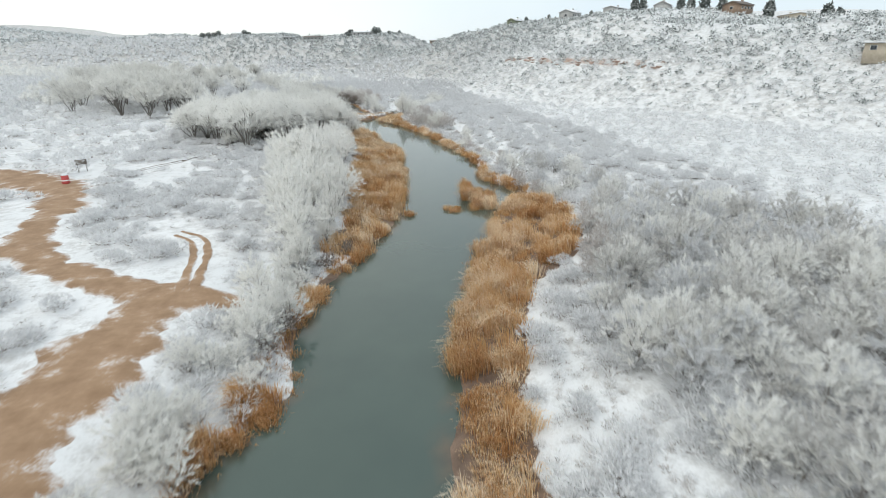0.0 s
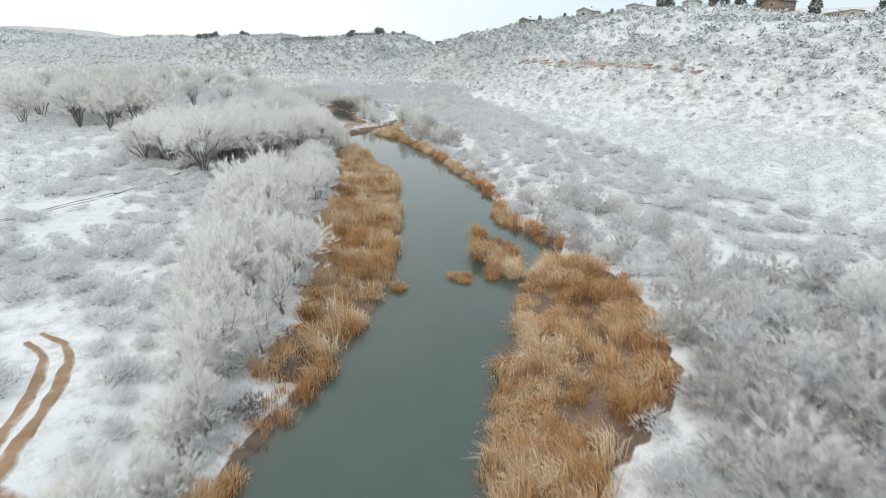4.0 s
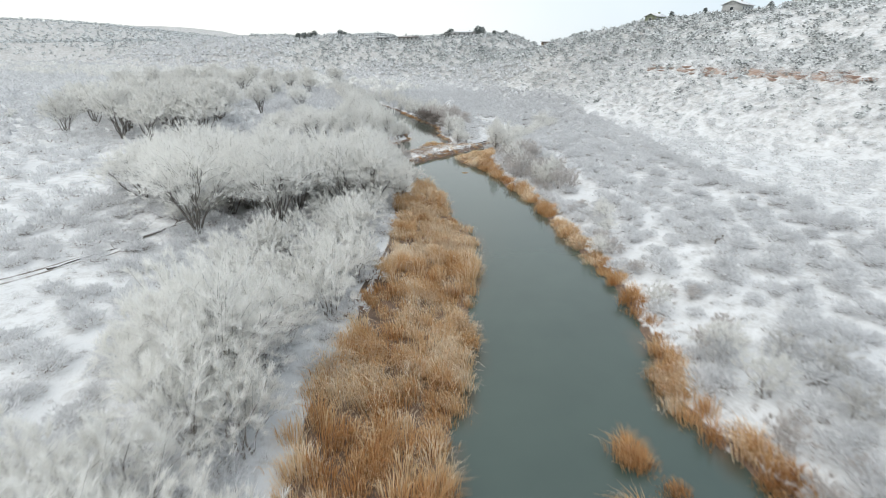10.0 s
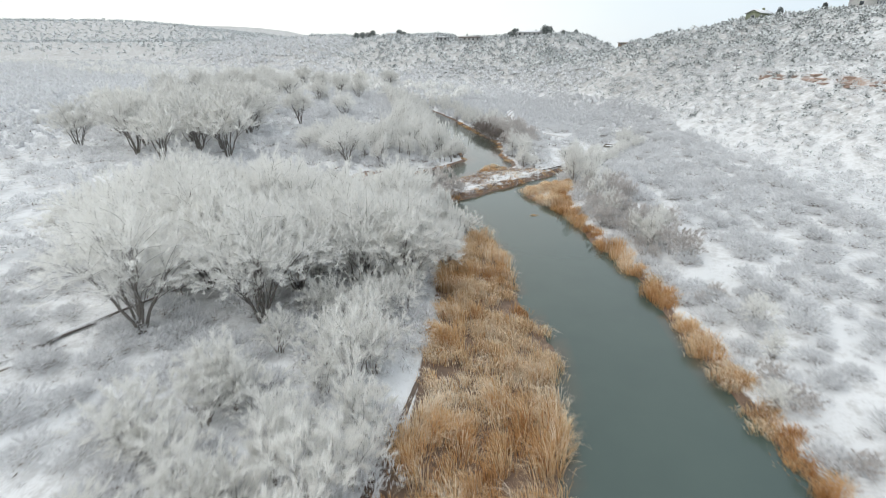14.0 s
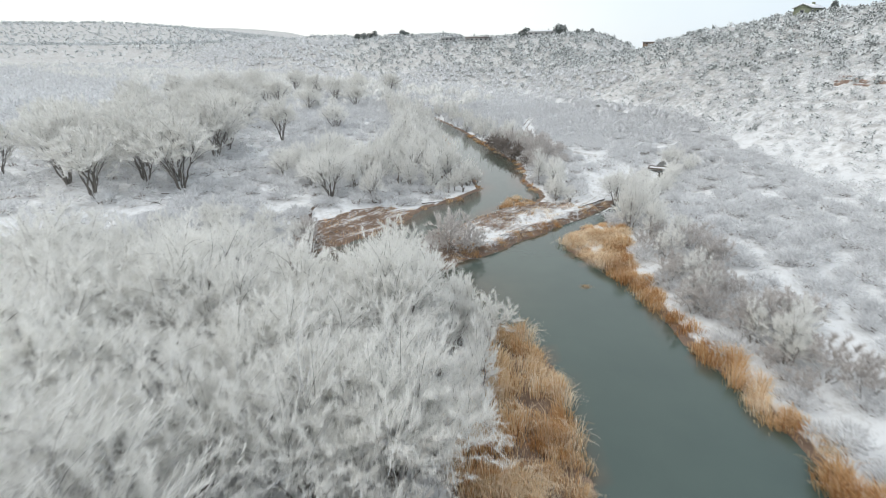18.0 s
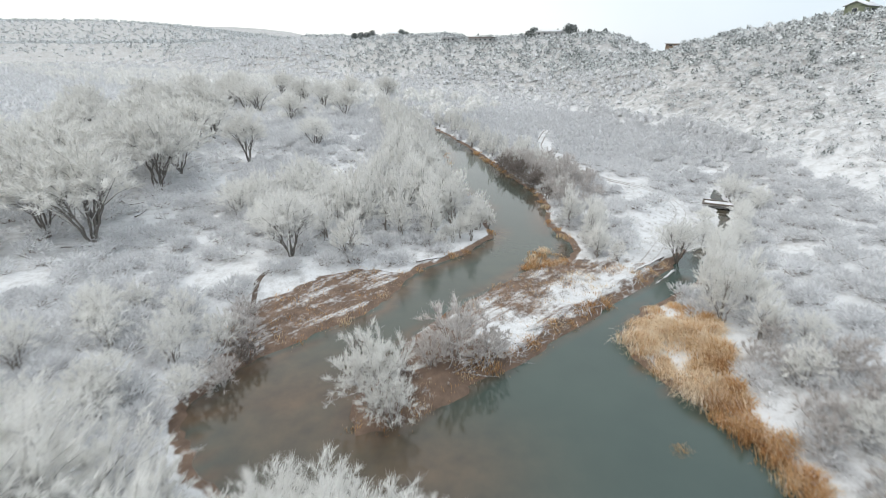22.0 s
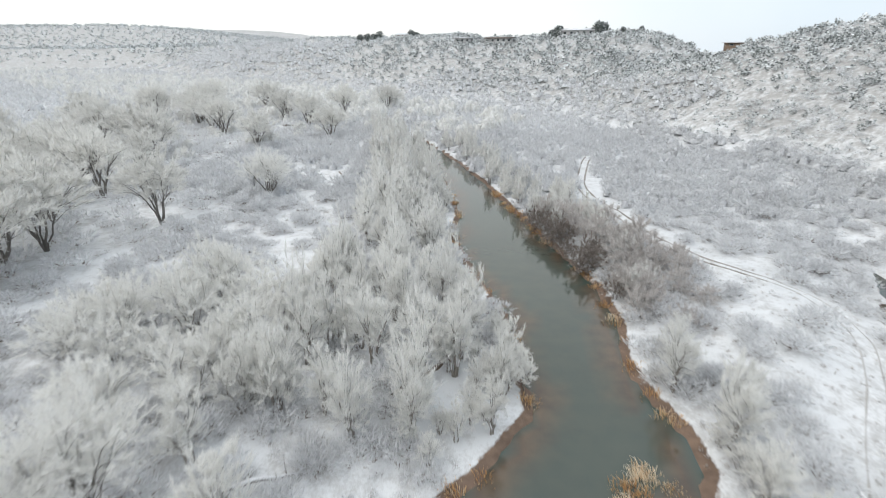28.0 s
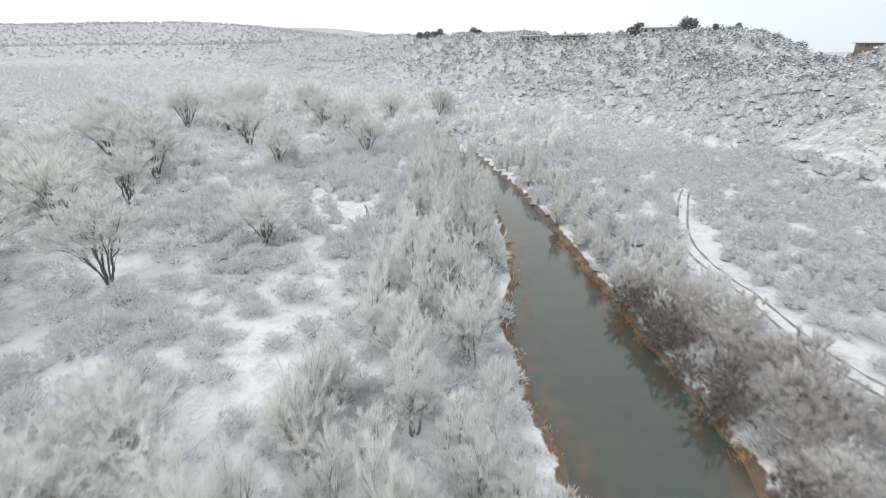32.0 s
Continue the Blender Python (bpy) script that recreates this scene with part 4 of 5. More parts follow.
pink = [(-2.6, 181.8, 1.5), (-0.2, 180.9, 0.95), (-4.6, 180.4, 0.85), (0.9, 183.2, 0.55), (24, 165, 0.8), (25.5, 161, 0.8), (26.5, 85, 0.8), (-21.5, 177, 0.9), (-22.5, 183.5, 1.0), (-23.6, 186.2, 0.8), (21, 48, 0.9), (18, 44, 0.8), (27.4, 90, 0.7), (28.2, 102, 0.6), (27, 79.5, 0.85), (28.6, 118, 0.5), (24.6, 56.5, 0.9), (24, 52, 0.8), (27.6, 64, 0.6), (20.5, 49.5, 0.7)]
pink += scatter([(12.5, 225), (19, 230), (20.5, 241), (16.5, 252), (13, 258), (12, 244)], 3.0, 0.55, 0.95, 74, 0.9)
pink += scatter([(27, 84), (28.2, 110), (28, 125), (27, 146), (30.5, 146), (32, 120), (31, 84)], 3.6, 0.3, 0.65, 72, 0.55)
pink += scatter([(24.5, 150), (22.5, 165), (21.5, 178), (24, 188), (29, 180), (31, 165), (30, 146)], 3.4, 0.6, 1.15, 62, 0.85)
pink += scatter([(11, 230), (14, 231), (17, 244), (12, 258), (6, 266), (4.5, 262), (9, 254), (12.5, 243)], 2.7, 1.0, 1.45, 16)
plant_all("reddish_bush", PINKISH, pink, "leafless reddish-grey bush with thin frost by water", "bush", "reddish water bushes")

# low shrubs over the whole flood plain
CLEAR = [(-28.5, 193, 5, 7), (-36, 101, 6, 6), (-40, 113, 6, 4), (-28, 236, 5, 18), (-33, 262, 5, 12), (-38, 280, 5, 8), (-24, 220, 3, 9), (27, 226, 7, 11),
         (29.5, 107, 2, 25), (29, 215, 5, 8), (-52, 79, 8, 9), (31, 160, 2.5, 20), (-5, 217, 5, 7), (30, 240, 6, 5), (-54, 250, 12, 3)]


def road_clear(x, y):
    ok = np.ones(x.shape, bool)
    for points in ROADS:
        d, _ = to_line(x, y, [p[:2] for p in points])
        ok &= d > (5.3 if points is ROADS[0] else 3.6)
    ok &= to_line(x, y, [p[:2] for p in WINDING])[0] > 2.3
    for points in RUTS:
        ok &= to_line(x, y, [p[:2] for p in points])[0] > 1.9
    return ok


def shrub_places(x0, x1, y0, y1, gap, seed, fill, lo=0.45, hi=1.35, hill=14):
    rng = np.random.RandomState(seed)
    gx, gy = np.meshgrid(np.arange(x0, x1, gap), np.arange(y0, y1, gap))
    x = gx.ravel() + rng.uniform(-0.5, 0.5, gx.size) * gap
    y = gy.ravel() + rng.uniform(-0.5, 0.5, gx.size) * gap
    thick = fill + 0.55 * fbm(x, y, 12.0, 3) + 0.3 * smooth(205, 250, y) - 0.12 * smooth(130, 160, y) * smooth(24, 34, x)
    for cx, cy, rx, ry in CLEAR:
        thick = thick - 0.8 * np.exp(-(((x - cx) / rx) ** 2 + ((y - cy) / ry) ** 2) ** 2)
    ok = (rng.rand(x.size) < thick) & (from_water(x, y) > 1.6) & (up_hill(x, y) < hill) & road_clear(x, y)
    for loop in MARSHES + [DAM_REEDS]:
        ok &= ~inside(x, y, loop)
    size = rng.uniform(lo, hi, x.size) * (1 + 0.15 * smooth(140, 200, y))
    return [(float(a), float(b), float(s)) for a, b, s in zip(x[ok], y[ok], size[ok])]


SHRUB = [shrub_twigs(201 + k, 2.1, 2.1, 560, 0.45, 0.10, M_FROST_SHRUB, 0.08) for k in range(6)]
SHRUB_LOW = [shrub_twigs(211 + k, 1.4, 1.5, 90, 0.38, 0.09, M_FROST_SHRUB, 0.2, 3) for k in range(5)]
SHRUB_FAR = [shrub_twigs(221 + k, 2.5, 2.3, 36, 0.8, 0.32, M_FROST_SHRUB, 0.03, 3, 0.62) for k in range(5)]
near = shrub_places(-46, 62, 14, 262, 3.0, 21, 0.92, 0.65, 1.3)
filler = shrub_places(-46, 26, 14, 262, 1.9, 26, 0.85, 0.3, 0.75) + shrub_places(26, 62, 60, 145, 1.9, 27, 0.95, 0.3, 0.85) + shrub_places(26, 62, 145, 262, 2.0, 30, 0.75, 0.3, 0.7) + shrub_places(4, 62, 2, 60, 1.9, 31, 1.0, 0.3, 0.8)
slope = shrub_places(58, 175, 14, 330, 2.4, 23, 0.95, 0.35, 0.95, 42)
far = shrub_places(-150, -46, 30, 420, 3.4, 22, 0.72) + shrub_places(-46, 62, 345, 470, 3.7, 24, 0.95, 0.75, 1.5, 25)
middle = shrub_places(-60, 66, 262, 345, 3.4, 29, 1.05, 0.7, 1.35, 5)
far += shrub_places(-560, -110, 545, 760, 6.0, 28, 0.9, 1.0, 2.0, 70)
far += shrub_places(-160, -40, 420, 545, 4.5, 53, 0.9, 0.8, 1.6, 12)
far += [(x, y, s * 2.2) for x, y, s in shrub_places(-760, -330, 150, 800, 10, 54, 0.75)]
far += [(x, y, s * 1.5) for x, y, s in shrub_places(-330, -150, 60, 620, 5.5, 25, 0.6)]
single = [p for p in near if 150 < p[1] < 262 and -34 < p[0] < 40 or p[1] < 60 and -30 < p[0] < 20][:280]
taken = set(single)
rng_s = random.Random(4)
shrub_made = {}
for n, (x, y, size) in enumerate(single):
    k, turn = n % len(SHRUB), rng_s.uniform(0, 6.28)
    if k not in shrub_made:
        shrub_made[k] = tagged(new("low_shrub", SHRUB[k]), "low rounded shrub coated in hoarfrost on snow", "shrub", "low frosted shrubs")
        shrub_made[k].matrix_basis = stand(x, y, turn, 1.0, 1.0, 0.05)
    else:
        copy_thing(shrub_made[k], stand(x, y, turn, size, 1.0, 0.05))
gather("frosted_brush", SHRUB, [p for p in near if p not in taken], "dense low brush white with hoarfrost across the flood plain", "brush", 31, M_FROST_SHRUB)
TUSSOCK = [shrub_twigs(231 + k, 0.9, 0.8, 40, 0.4, 0.07, (M_PINK_TWIG, M_BROWN_TWIG, M_PINK_TWIG)[k], 0.25, 3) for k in range(3)]
tufts = [p for p in scatter(MARSHES[2], 0.9, 0.4, 0.8, 65, 0.7, 0.3) if to_line(np.array([p[0]]), np.array([p[1]]), DAM_FRONT)[0][0] > 3.2]
tufts += [(x, y, 0.4 * s) for x, y, s in scatter(MARSHES[2], 1.1, 0.5, 0.9, 66, 0.6, 0.2)] + [(x, y, 0.5 * s) for x, y, s in scatter(MARSHES[3], 1.3, 0.5, 0.9, 67, 0.6, 0.2)]
tufts += [(x, y, 0.45 * s) for x, y, s in scatter([(12, 204), (20, 206), (30, 214), (36, 228), (32, 240), (22, 243), (16, 240), (12, 226)], 1.15, 0.5, 1.1, 70, 0.8, 0.4)]
tufts += [(x, y, 0.6 * s) for x, y, s in scatter([(26, 82), (25.6, 100), (27, 115), (26.2, 130), (25, 146), (29, 146), (30, 120), (29.5, 84)], 1.2, 0.5, 1.1, 73, 0.6, 1.0)]
tufts += [(x, y, 0.75 * s) for x, y, s in scatter([(3.4, 12), (4.5, 20), (10, 38), (15, 46), (19, 46), (14, 34), (9, 12)], 1.1, 0.5, 1.1, 71, 0.8, 0.4)]
gather("grass_tussocks", TUSSOCK, tufts, "frosted grey-brown grass tussocks on banks and clearings", "grass", 38, M_PINK_TWIG)
gather("low_frosted_brush", SHRUB_LOW, filler, "knee-high frosted weeds and brush between the shrubs", "brush", 37, M_FROST_SHRUB)
gather("rounded_frosted_brush", [shrub_twigs(251 + k, 2.5, 2.3, 260, 0.6, 0.14, M_FROST_SHRUB, 0.03, 4, 0.66) for k in range(5)], middle, "rounded brush white with hoarfrost beyond the creek bend", "brush", 39, M_FROST_SHRUB)
gather("slope_brush", [shrub_twigs(271 + k, 2.5, 2.3, 80, 0.6, 0.2, M_FROST_SHRUB, 0.06, 3) for k in range(5)], slope, "small grey frosted brush dotting the snowy slope", "brush", 40, M_FROST_SHRUB)
side_brush = [p for p in far if -105 < p[0] < -40 and p[1] < 345]
gather("side_frosted_brush", [shrub_twigs(291 + k, 2.4, 2.2, 240, 0.55, 0.15, M_FROST_SHRUB, 0.06, 4) for k in range(5)], side_brush, "frosted brush between the cottonwoods of the flood plain", "brush", 49, M_FROST_SHRUB)
far = [p for p in far if not (-105 < p[0] < -40 and p[1] < 345)]
gather("distant_frosted_brush", SHRUB_FAR, far, "distant low brush white with hoarfrost", "brush", 32, M_FROST_SHRUB)
FAR_TREE = [shrub_twigs(241 + k, 7.5, 4.2, 130, 1.3, 0.36, M_FROST_GROVE, 0.12, 5, 0.8, M_CROWN_INSIDE) for k in range(4)]
wood = scatter([(-46, 340), (-10, 335), (10, 375), (-30, 415), (-85, 455), (-150, 520), (-230, 575), (-330, 640), (-430, 720), (-520, 680), (-330, 520), (-210, 430), (-110, 352)], 7.8, 0.6, 1.1, 33, 0.9)
wood += scatter([(-130, 240), (-95, 235), (-60, 290), (-50, 345), (-110, 352), (-140, 320)], 9, 0.5, 0.9, 34, 0.7)
wood += scatter([(-140, 330), (-110, 340), (-48, 345), (-110, 352), (-210, 430), (-150, 400)], 9, 0.6, 1.0, 68, 0.8)
wood += scatter([(-520, 680), (-430, 720), (-700, 850), (-1000, 870), (-900, 780)], 16, 0.8, 1.4, 35)
gather("distant_frosted_trees", FAR_TREE, wood, "distant belt of frosted trees along the river", "trees", 36, M_FROST_GROVE, "stuff", M_CROWN_INSIDE)

# evergreen scrub on the hillsides
HILL = [evergreen_mesh(261 + k, 1.6, 1.05, 17, 0.78, M_JUNIPER) for k in range(6)]


def hill_places(x0, x1, y0, y1, gap, seed, fill, lo, hi, s0=3, s1=150):
    rng = np.random.RandomState(seed)
    gx, gy = np.meshgrid(np.arange(x0, x1, gap), np.arange(y0, y1, gap))
    x = gx.ravel() + rng.uniform(-0.5, 0.5, gx.size) * gap
    y = gy.ravel() + rng.uniform(-0.5, 0.5, gx.size) * gap
    s = up_hill(x, y)
    ok = (s > s0) & (s < s1) & (rng.rand(x.size) < (fill + 0.55 * fbm(x, y, 14.0, 3)) * np.interp(s, [0, 8, 35, 200], [0.5, 0.85, 1.1, 1.0]) * (0.62 + 0.38 * smooth(230, 330, y)))
    size = rng.uniform(lo, hi, x.size) * np.interp(s, [0, 12, 40], [0.6, 0.8, 1.15])
    return [(float(a), float(b), float(c)) for a, b, c in zip(x[ok], y[ok], size[ok])]


scrub = hill_places(30, 200, 20, 430, 2.1, 41, 0.8, 0.35, 0.95)
big_scrub = hill_places(60, 190, 60, 400, 5.0, 47, 0.6, 0.7, 1.25, 8, 75) + hill_places(-100, 110, 400, 560, 5.5, 48, 0.6, 0.8, 1.4, 8, 90)
scrub += hill_places(-140, 130, 400, 620, 3.2, 42, 0.72, 0.5, 1.25, 3, 130)
scrub += hill_places(-420, -140, 480, 900, 5.6, 43, 0.6, 0.8, 1.5, 3, 200)
scrub += hill_places(-1400, -300, 800, 1700, 12.0, 44, 0.75, 1.4, 2.6, 3, 700)
gather("hillside_junipers", [evergreen_mesh(281 + k, 1.7, 1.15, 80, 0.4, M_HILL_BUSH) for k in range(5)], big_scrub, "rounded dark junipers with frosted tops on the slopes", "scrub", 46, M_HILL_BUSH)
gather("hillside_scrub", HILL, scrub, "dark evergreen scrub dusted with snow on the hillsides", "scrub", 45, M_JUNIPER)


# ---- reeds ----
def blades(x, y, cx, cy, seed, tall, bent, width, tone, lush):
    """Reed blades rising from points of the ground, leaning out from the middle of their tussock."""
    rng = np.random.RandomState(seed)
    n = len(x)
    p = np.c_[x, y, np.maximum(height(x, y), -0.05) - 0.05]
    out = np.c_[x - cx, y - cy]
    sway = 6.283 * (value_noise(cx / 7.0 + 3, cy / 7.0) + 0.5) + rng.normal(0, 0.35, n)
    flat = out * 1.1 + 0.55 * np.c_[np.cos(sway), np.sin(sway)] + rng.normal(0, 0.3, (n, 2))
    flat /= np.linalg.norm(flat, axis=1)[:, None] + 0.2
    lean = bent * rng.uniform(0.4, 1.5, n)
    mound = 1.12 - 0.5 * np.clip(np.hypot(out[:, 0], out[:, 1]) / 0.95, 0, 1) ** 2
    h = tall * rng.uniform(0.65, 1.12, n) * lush * mound
    mid = p + np.c_[flat * (h * 0.2 * lean)[:, None], h * 0.6]
    tip = p + np.c_[flat * (h * 0.8 * lean)[:, None], h * np.clip(1.05 - 0.42 * lean, 0.22, 1.1)]
    turn = rng.uniform(0, 6.283, n)
    side = np.c_[np.cos(turn), np.sin(turn), np.zeros(n)] * (width * rng.uniform(0.6, 1.3, n) / 2)[:, None]
    v = np.stack([p - side, p + side, mid + side, mid - side, tip], 1).reshape(-1, 3)
    i = np.arange(n)[:, None] * 5
    # tips paler with frost; roots darker, shade low in the tuft put into colour
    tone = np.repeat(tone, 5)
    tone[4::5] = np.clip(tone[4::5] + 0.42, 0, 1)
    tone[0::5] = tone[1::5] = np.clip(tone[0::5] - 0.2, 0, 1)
    return v, np.concatenate([i + [0, 1, 2], i + [0, 2, 3], i + [3, 2, 4]]), tone


def reed_bed(loop, density, seed, tall, label, pale=0.2, ragged=0.8, cover=0.86, edge=None, lie=0.95):
    rng = np.random.RandomState(seed)
    p = np.array(loop, float)
    (x0, y0), (x1, y1) = p.min(0) - 0.5, p.max(0) + 0.5
    tufts = int((x1 - x0) * (y1 - y0) * 0.85)
    tx, ty = rng.uniform(x0, x1, tufts), rng.uniform(y0, y1, tufts)
    wob = ragged * fbm(tx, ty, 3.0, 3)
    ok = inside(tx + wob, ty + wob, loop) & (rng.rand(tufts) < cover + 1.2 * fbm(tx, ty, 4.0, 2))
    tx, ty = tx[ok], ty[ok]
    if edge:
        off = from_water(tx, ty)
        ok = (off > edge[0]) & (off < edge[1])
        tx, ty = tx[ok], ty[ok]
    each = int(density * 2.5)
    cx, cy = np.repeat(tx, each), np.repeat(ty, each)
    tone = np.repeat(np.clip(0.50 + 1.3 * fbm(tx, ty, 4.0, 3) + rng.normal(0, 0.26, len(tx)), 0, 1), each)
    lush = np.repeat(np.clip(0.95 + 1.5 * fbm(tx, ty, 3.2, 2) + rng.normal(0, 0.14, len(tx)), 0.45, 1.35), each)
    broken = np.repeat(rng.rand(len(tx)) < pale * (1 + 2.6 * fbm(tx, ty, 5.0, 2)), each)
    x, y = cx + rng.normal(0, 0.42, len(cx)), cy + rng.normal(0, 0.42, len(cy))
    cut = broken & (rng.rand(len(x)) < 0.75) | (rng.rand(len(x)) < 0.04)
    root = new("reed_bed")
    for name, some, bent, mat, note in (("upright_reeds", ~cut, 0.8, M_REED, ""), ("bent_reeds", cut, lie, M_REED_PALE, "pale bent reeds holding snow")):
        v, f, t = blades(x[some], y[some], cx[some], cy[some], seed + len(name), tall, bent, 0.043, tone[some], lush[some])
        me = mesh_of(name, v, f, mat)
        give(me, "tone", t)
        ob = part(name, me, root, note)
        ob["kind"] = "stuff"
    return tagged(root, label, "reeds", kind="stuff")


reed_bed(MARSHES[0], 40, 301, 1.9, "orange-brown cattail bed with snow-bent tops along the bank", 0.48)
reed_bed([p for p in BANK_RIGHT if 7 < p[1] < 80] + [(-5.5, 8), (-1.5, 8), (2.4, 21), (5, 30), (9.4, 40.3), (12.5, 46.4), (17, 49), (21.9, 52.5), (23.2, 57.9), (25, 62), (26.8, 68), (27, 72), (25.8, 77)], 44, 311, 2.0,
         "dense orange-brown cattail bed beside the river", 0.3, 1.2, 0.95)
strip = [p for p in BANK_RIGHT if 80 < p[1] < 180]
reed_bed([(p[0] - 1.6, p[1]) for p in strip] + [(p[0] + 3.6, p[1]) for p in strip[::-1]], 42, 321, 1.5, "narrow strip of orange reeds edging the snowy bank", 0.15, 0.3, 1.05, (-0.35, 1.7))
reed_bed(DAM_REEDS, 60, 331, 1.4, "flattened straw-coloured reed bed at the dam", 0.85, cover=1.4, lie=1.6)
reed_bed([(15.2, 81.6), (16.5, 80), (19.5, 80.5), (21, 85), (20.2, 90), (17.4, 90.8), (16.2, 86)], 75, 341, 2.1, "small island of orange cattails in the river", 0.2, 0.5)
reed_bed([(15.2, 75.9), (17.8, 75.6), (19.6, 79.6), (17.6, 81), (16, 79)], 75, 351, 2.0, "small island of orange cattails in the river", 0.1, 0.4)
reed_bed([(10.7, 76.5), (12.6, 75.8), (13.6, 76.8), (12.5, 78.6), (11.2, 78)], 75, 361, 1.5, "tiny islet of orange cattails in the river", 0.1, 0.3)
reed_bed([(4.2, 75.8), (5.2, 74.8), (6.4, 75.3), (6.0, 76.7), (4.8, 76.9)], 75, 371, 1.3, "small dark clump of old reeds at the bank", 0.0, 0.3)
reed_bed([(-21, 12), (-19, 20), (-16.2, 27.5), (-12, 33), (-10.8, 36), (-12.5, 39), (-14.5, 38), (-17, 31), (-20.5, 22), (-23, 14)], 60, 381, 1.7, "orange reed clumps along the water's edge", 0.15, 1.6, 0.9)
reed_bed([(-11.6, 46.5), (-10.2, 46.5), (-9.3, 50.5), (-10.2, 51.5), (-11.4, 49)], 60, 382, 1.3, "small clump of orange reeds at the bank", 0.15, 0.6, 0.9)
reed_bed([(-6.2, 58.5), (-4.8, 58), (-2.6, 62), (-3.6, 63.5)], 60, 383, 1.4, "small clump of orange reeds at the bank", 0.15, 0.6, 0.9)
reed_bed([(12.8, 172.6), (13.3, 172.3), (13.9, 172.7), (13.5, 173.4), (12.9, 173.3)], 60, 451, 0.5, "tiny islet of ochre sedge in open water", 0.2, 0.2, 1.0)
reed_bed([(4.5, 203), (7.6, 202.6), (10.5, 205.5), (9.5, 210.5), (6, 210)], 40, 391, 0.7, "low ochre sedge growing in the shallow creek", 0.3, 0.8)
reed_bed(MARSHES[2], 5, 401, 0.45, "low brown sedge tufts on the snowy spit", 0.6, 1.0, 0.6)
reed_bed(MARSHES[3], 5, 411, 0.4, "low brown sedge tufts on the muddy shelf", 0.4, 1.0, 0.7)
shore = [p for p in BANK_LEFT if -1 < p[1] < 72]
reed_bed([(p[0] + 0.6, p[1]) for p in shore] + [(p[0] - 3.2, p[1]) for p in shore[::-1]], 30, 384, 0.8, "low brown grass and twigs fringing the bank", 0.1, 0.6, 0.85, (-0.4, 1.5))
bank = [p for p in CREEK if 186 < p[1] < 300 and p[0] < 3]
reed_bed(bank + [(p[0] - 3.0, p[1]) for p in bank[::-1]], 22, 421, 0.5, "low reddish-brown grass fringing the creek bank", 0.25, 0.8, 0.6, (-0.2, 0.8))
bank = [(9.3, 215), (8.2, 225), (9.6, 230), (8.6, 236), (5, 250), (0.5, 266), (-5, 284)]
reed_bed(bank + [(p[0] + 3.0, p[1]) for p in bank[::-1]], 22, 431, 0.5, "low reddish-brown grass fringing the creek bank", 0.25, 0.8, 0.6, (-0.2, 0.8))
fringe = [(p[0] - 0.1, p[1] + 0.1) for p in DAM_FRONT]
reed_bed(fringe + [(p[0] - 0.7, p[1] + 0.7) for p in fringe[::-1]], 40, 441, 0.5, "brown grass hanging over the dam's edge", 0.15, 0.5, 0.8)


# ---- houses and trees on the rims ----
def box(x0, y0, z0, x1, y1, z1):
    v = [(x, y, z) for z in (z0, z1) for x, y in ((x0, y0), (x1, y0), (x1, y1), (x0, y1))]
    return v, [(3, 2, 1, 0), (4, 5, 6, 7), (0, 1, 5, 4), (1, 2, 6, 5), (2, 3, 7, 6), (3, 0, 4, 7)]


def boxes(name, items, material):
    verts, faces = [], []
    for item in items:
        v, f = box(*item)
        faces += [tuple(i + len(verts) for i in q) for q in f]
        verts += v
    return mesh_of(name, verts, faces, material)


M_WALL_TAN = plain_material("tan_stucco", (0.42, 0.36, 0.28), (0.52, 0.46, 0.37), 0.85, 1.0)
M_WALL_GREEN = plain_material("olive_siding", (0.16, 0.18, 0.12), (0.24, 0.26, 0.18), 0.8, 1.0)
M_WALL_GREY = plain_material("grey_siding", (0.34, 0.34, 0.33), (0.46, 0.46, 0.45), 0.8, 1.0)
M_WALL_BROWN = plain_material("brown_siding", (0.20, 0.14, 0.10), (0.30, 0.22, 0.16), 0.8, 1.0)
M_ROOF_SNOW = plain_material("snowy_roof", (0.62, 0.63, 0.65), (0.82, 0.83, 0.85), 0.9, 0.6)
M_ROOF_DARK = plain_material("dark_shingles", (0.10, 0.085, 0.075), (0.22, 0.19, 0.17), 0.9, 0.8)
M_PANE = plain_material("dark_window_pane", (0.03, 0.035, 0.04), (0.06, 0.07, 0.08), 0.1)
M_TRIM = plain_material("pale_trim", (0.60, 0.60, 0.58), (0.72, 0.72, 0.70), 0.6)


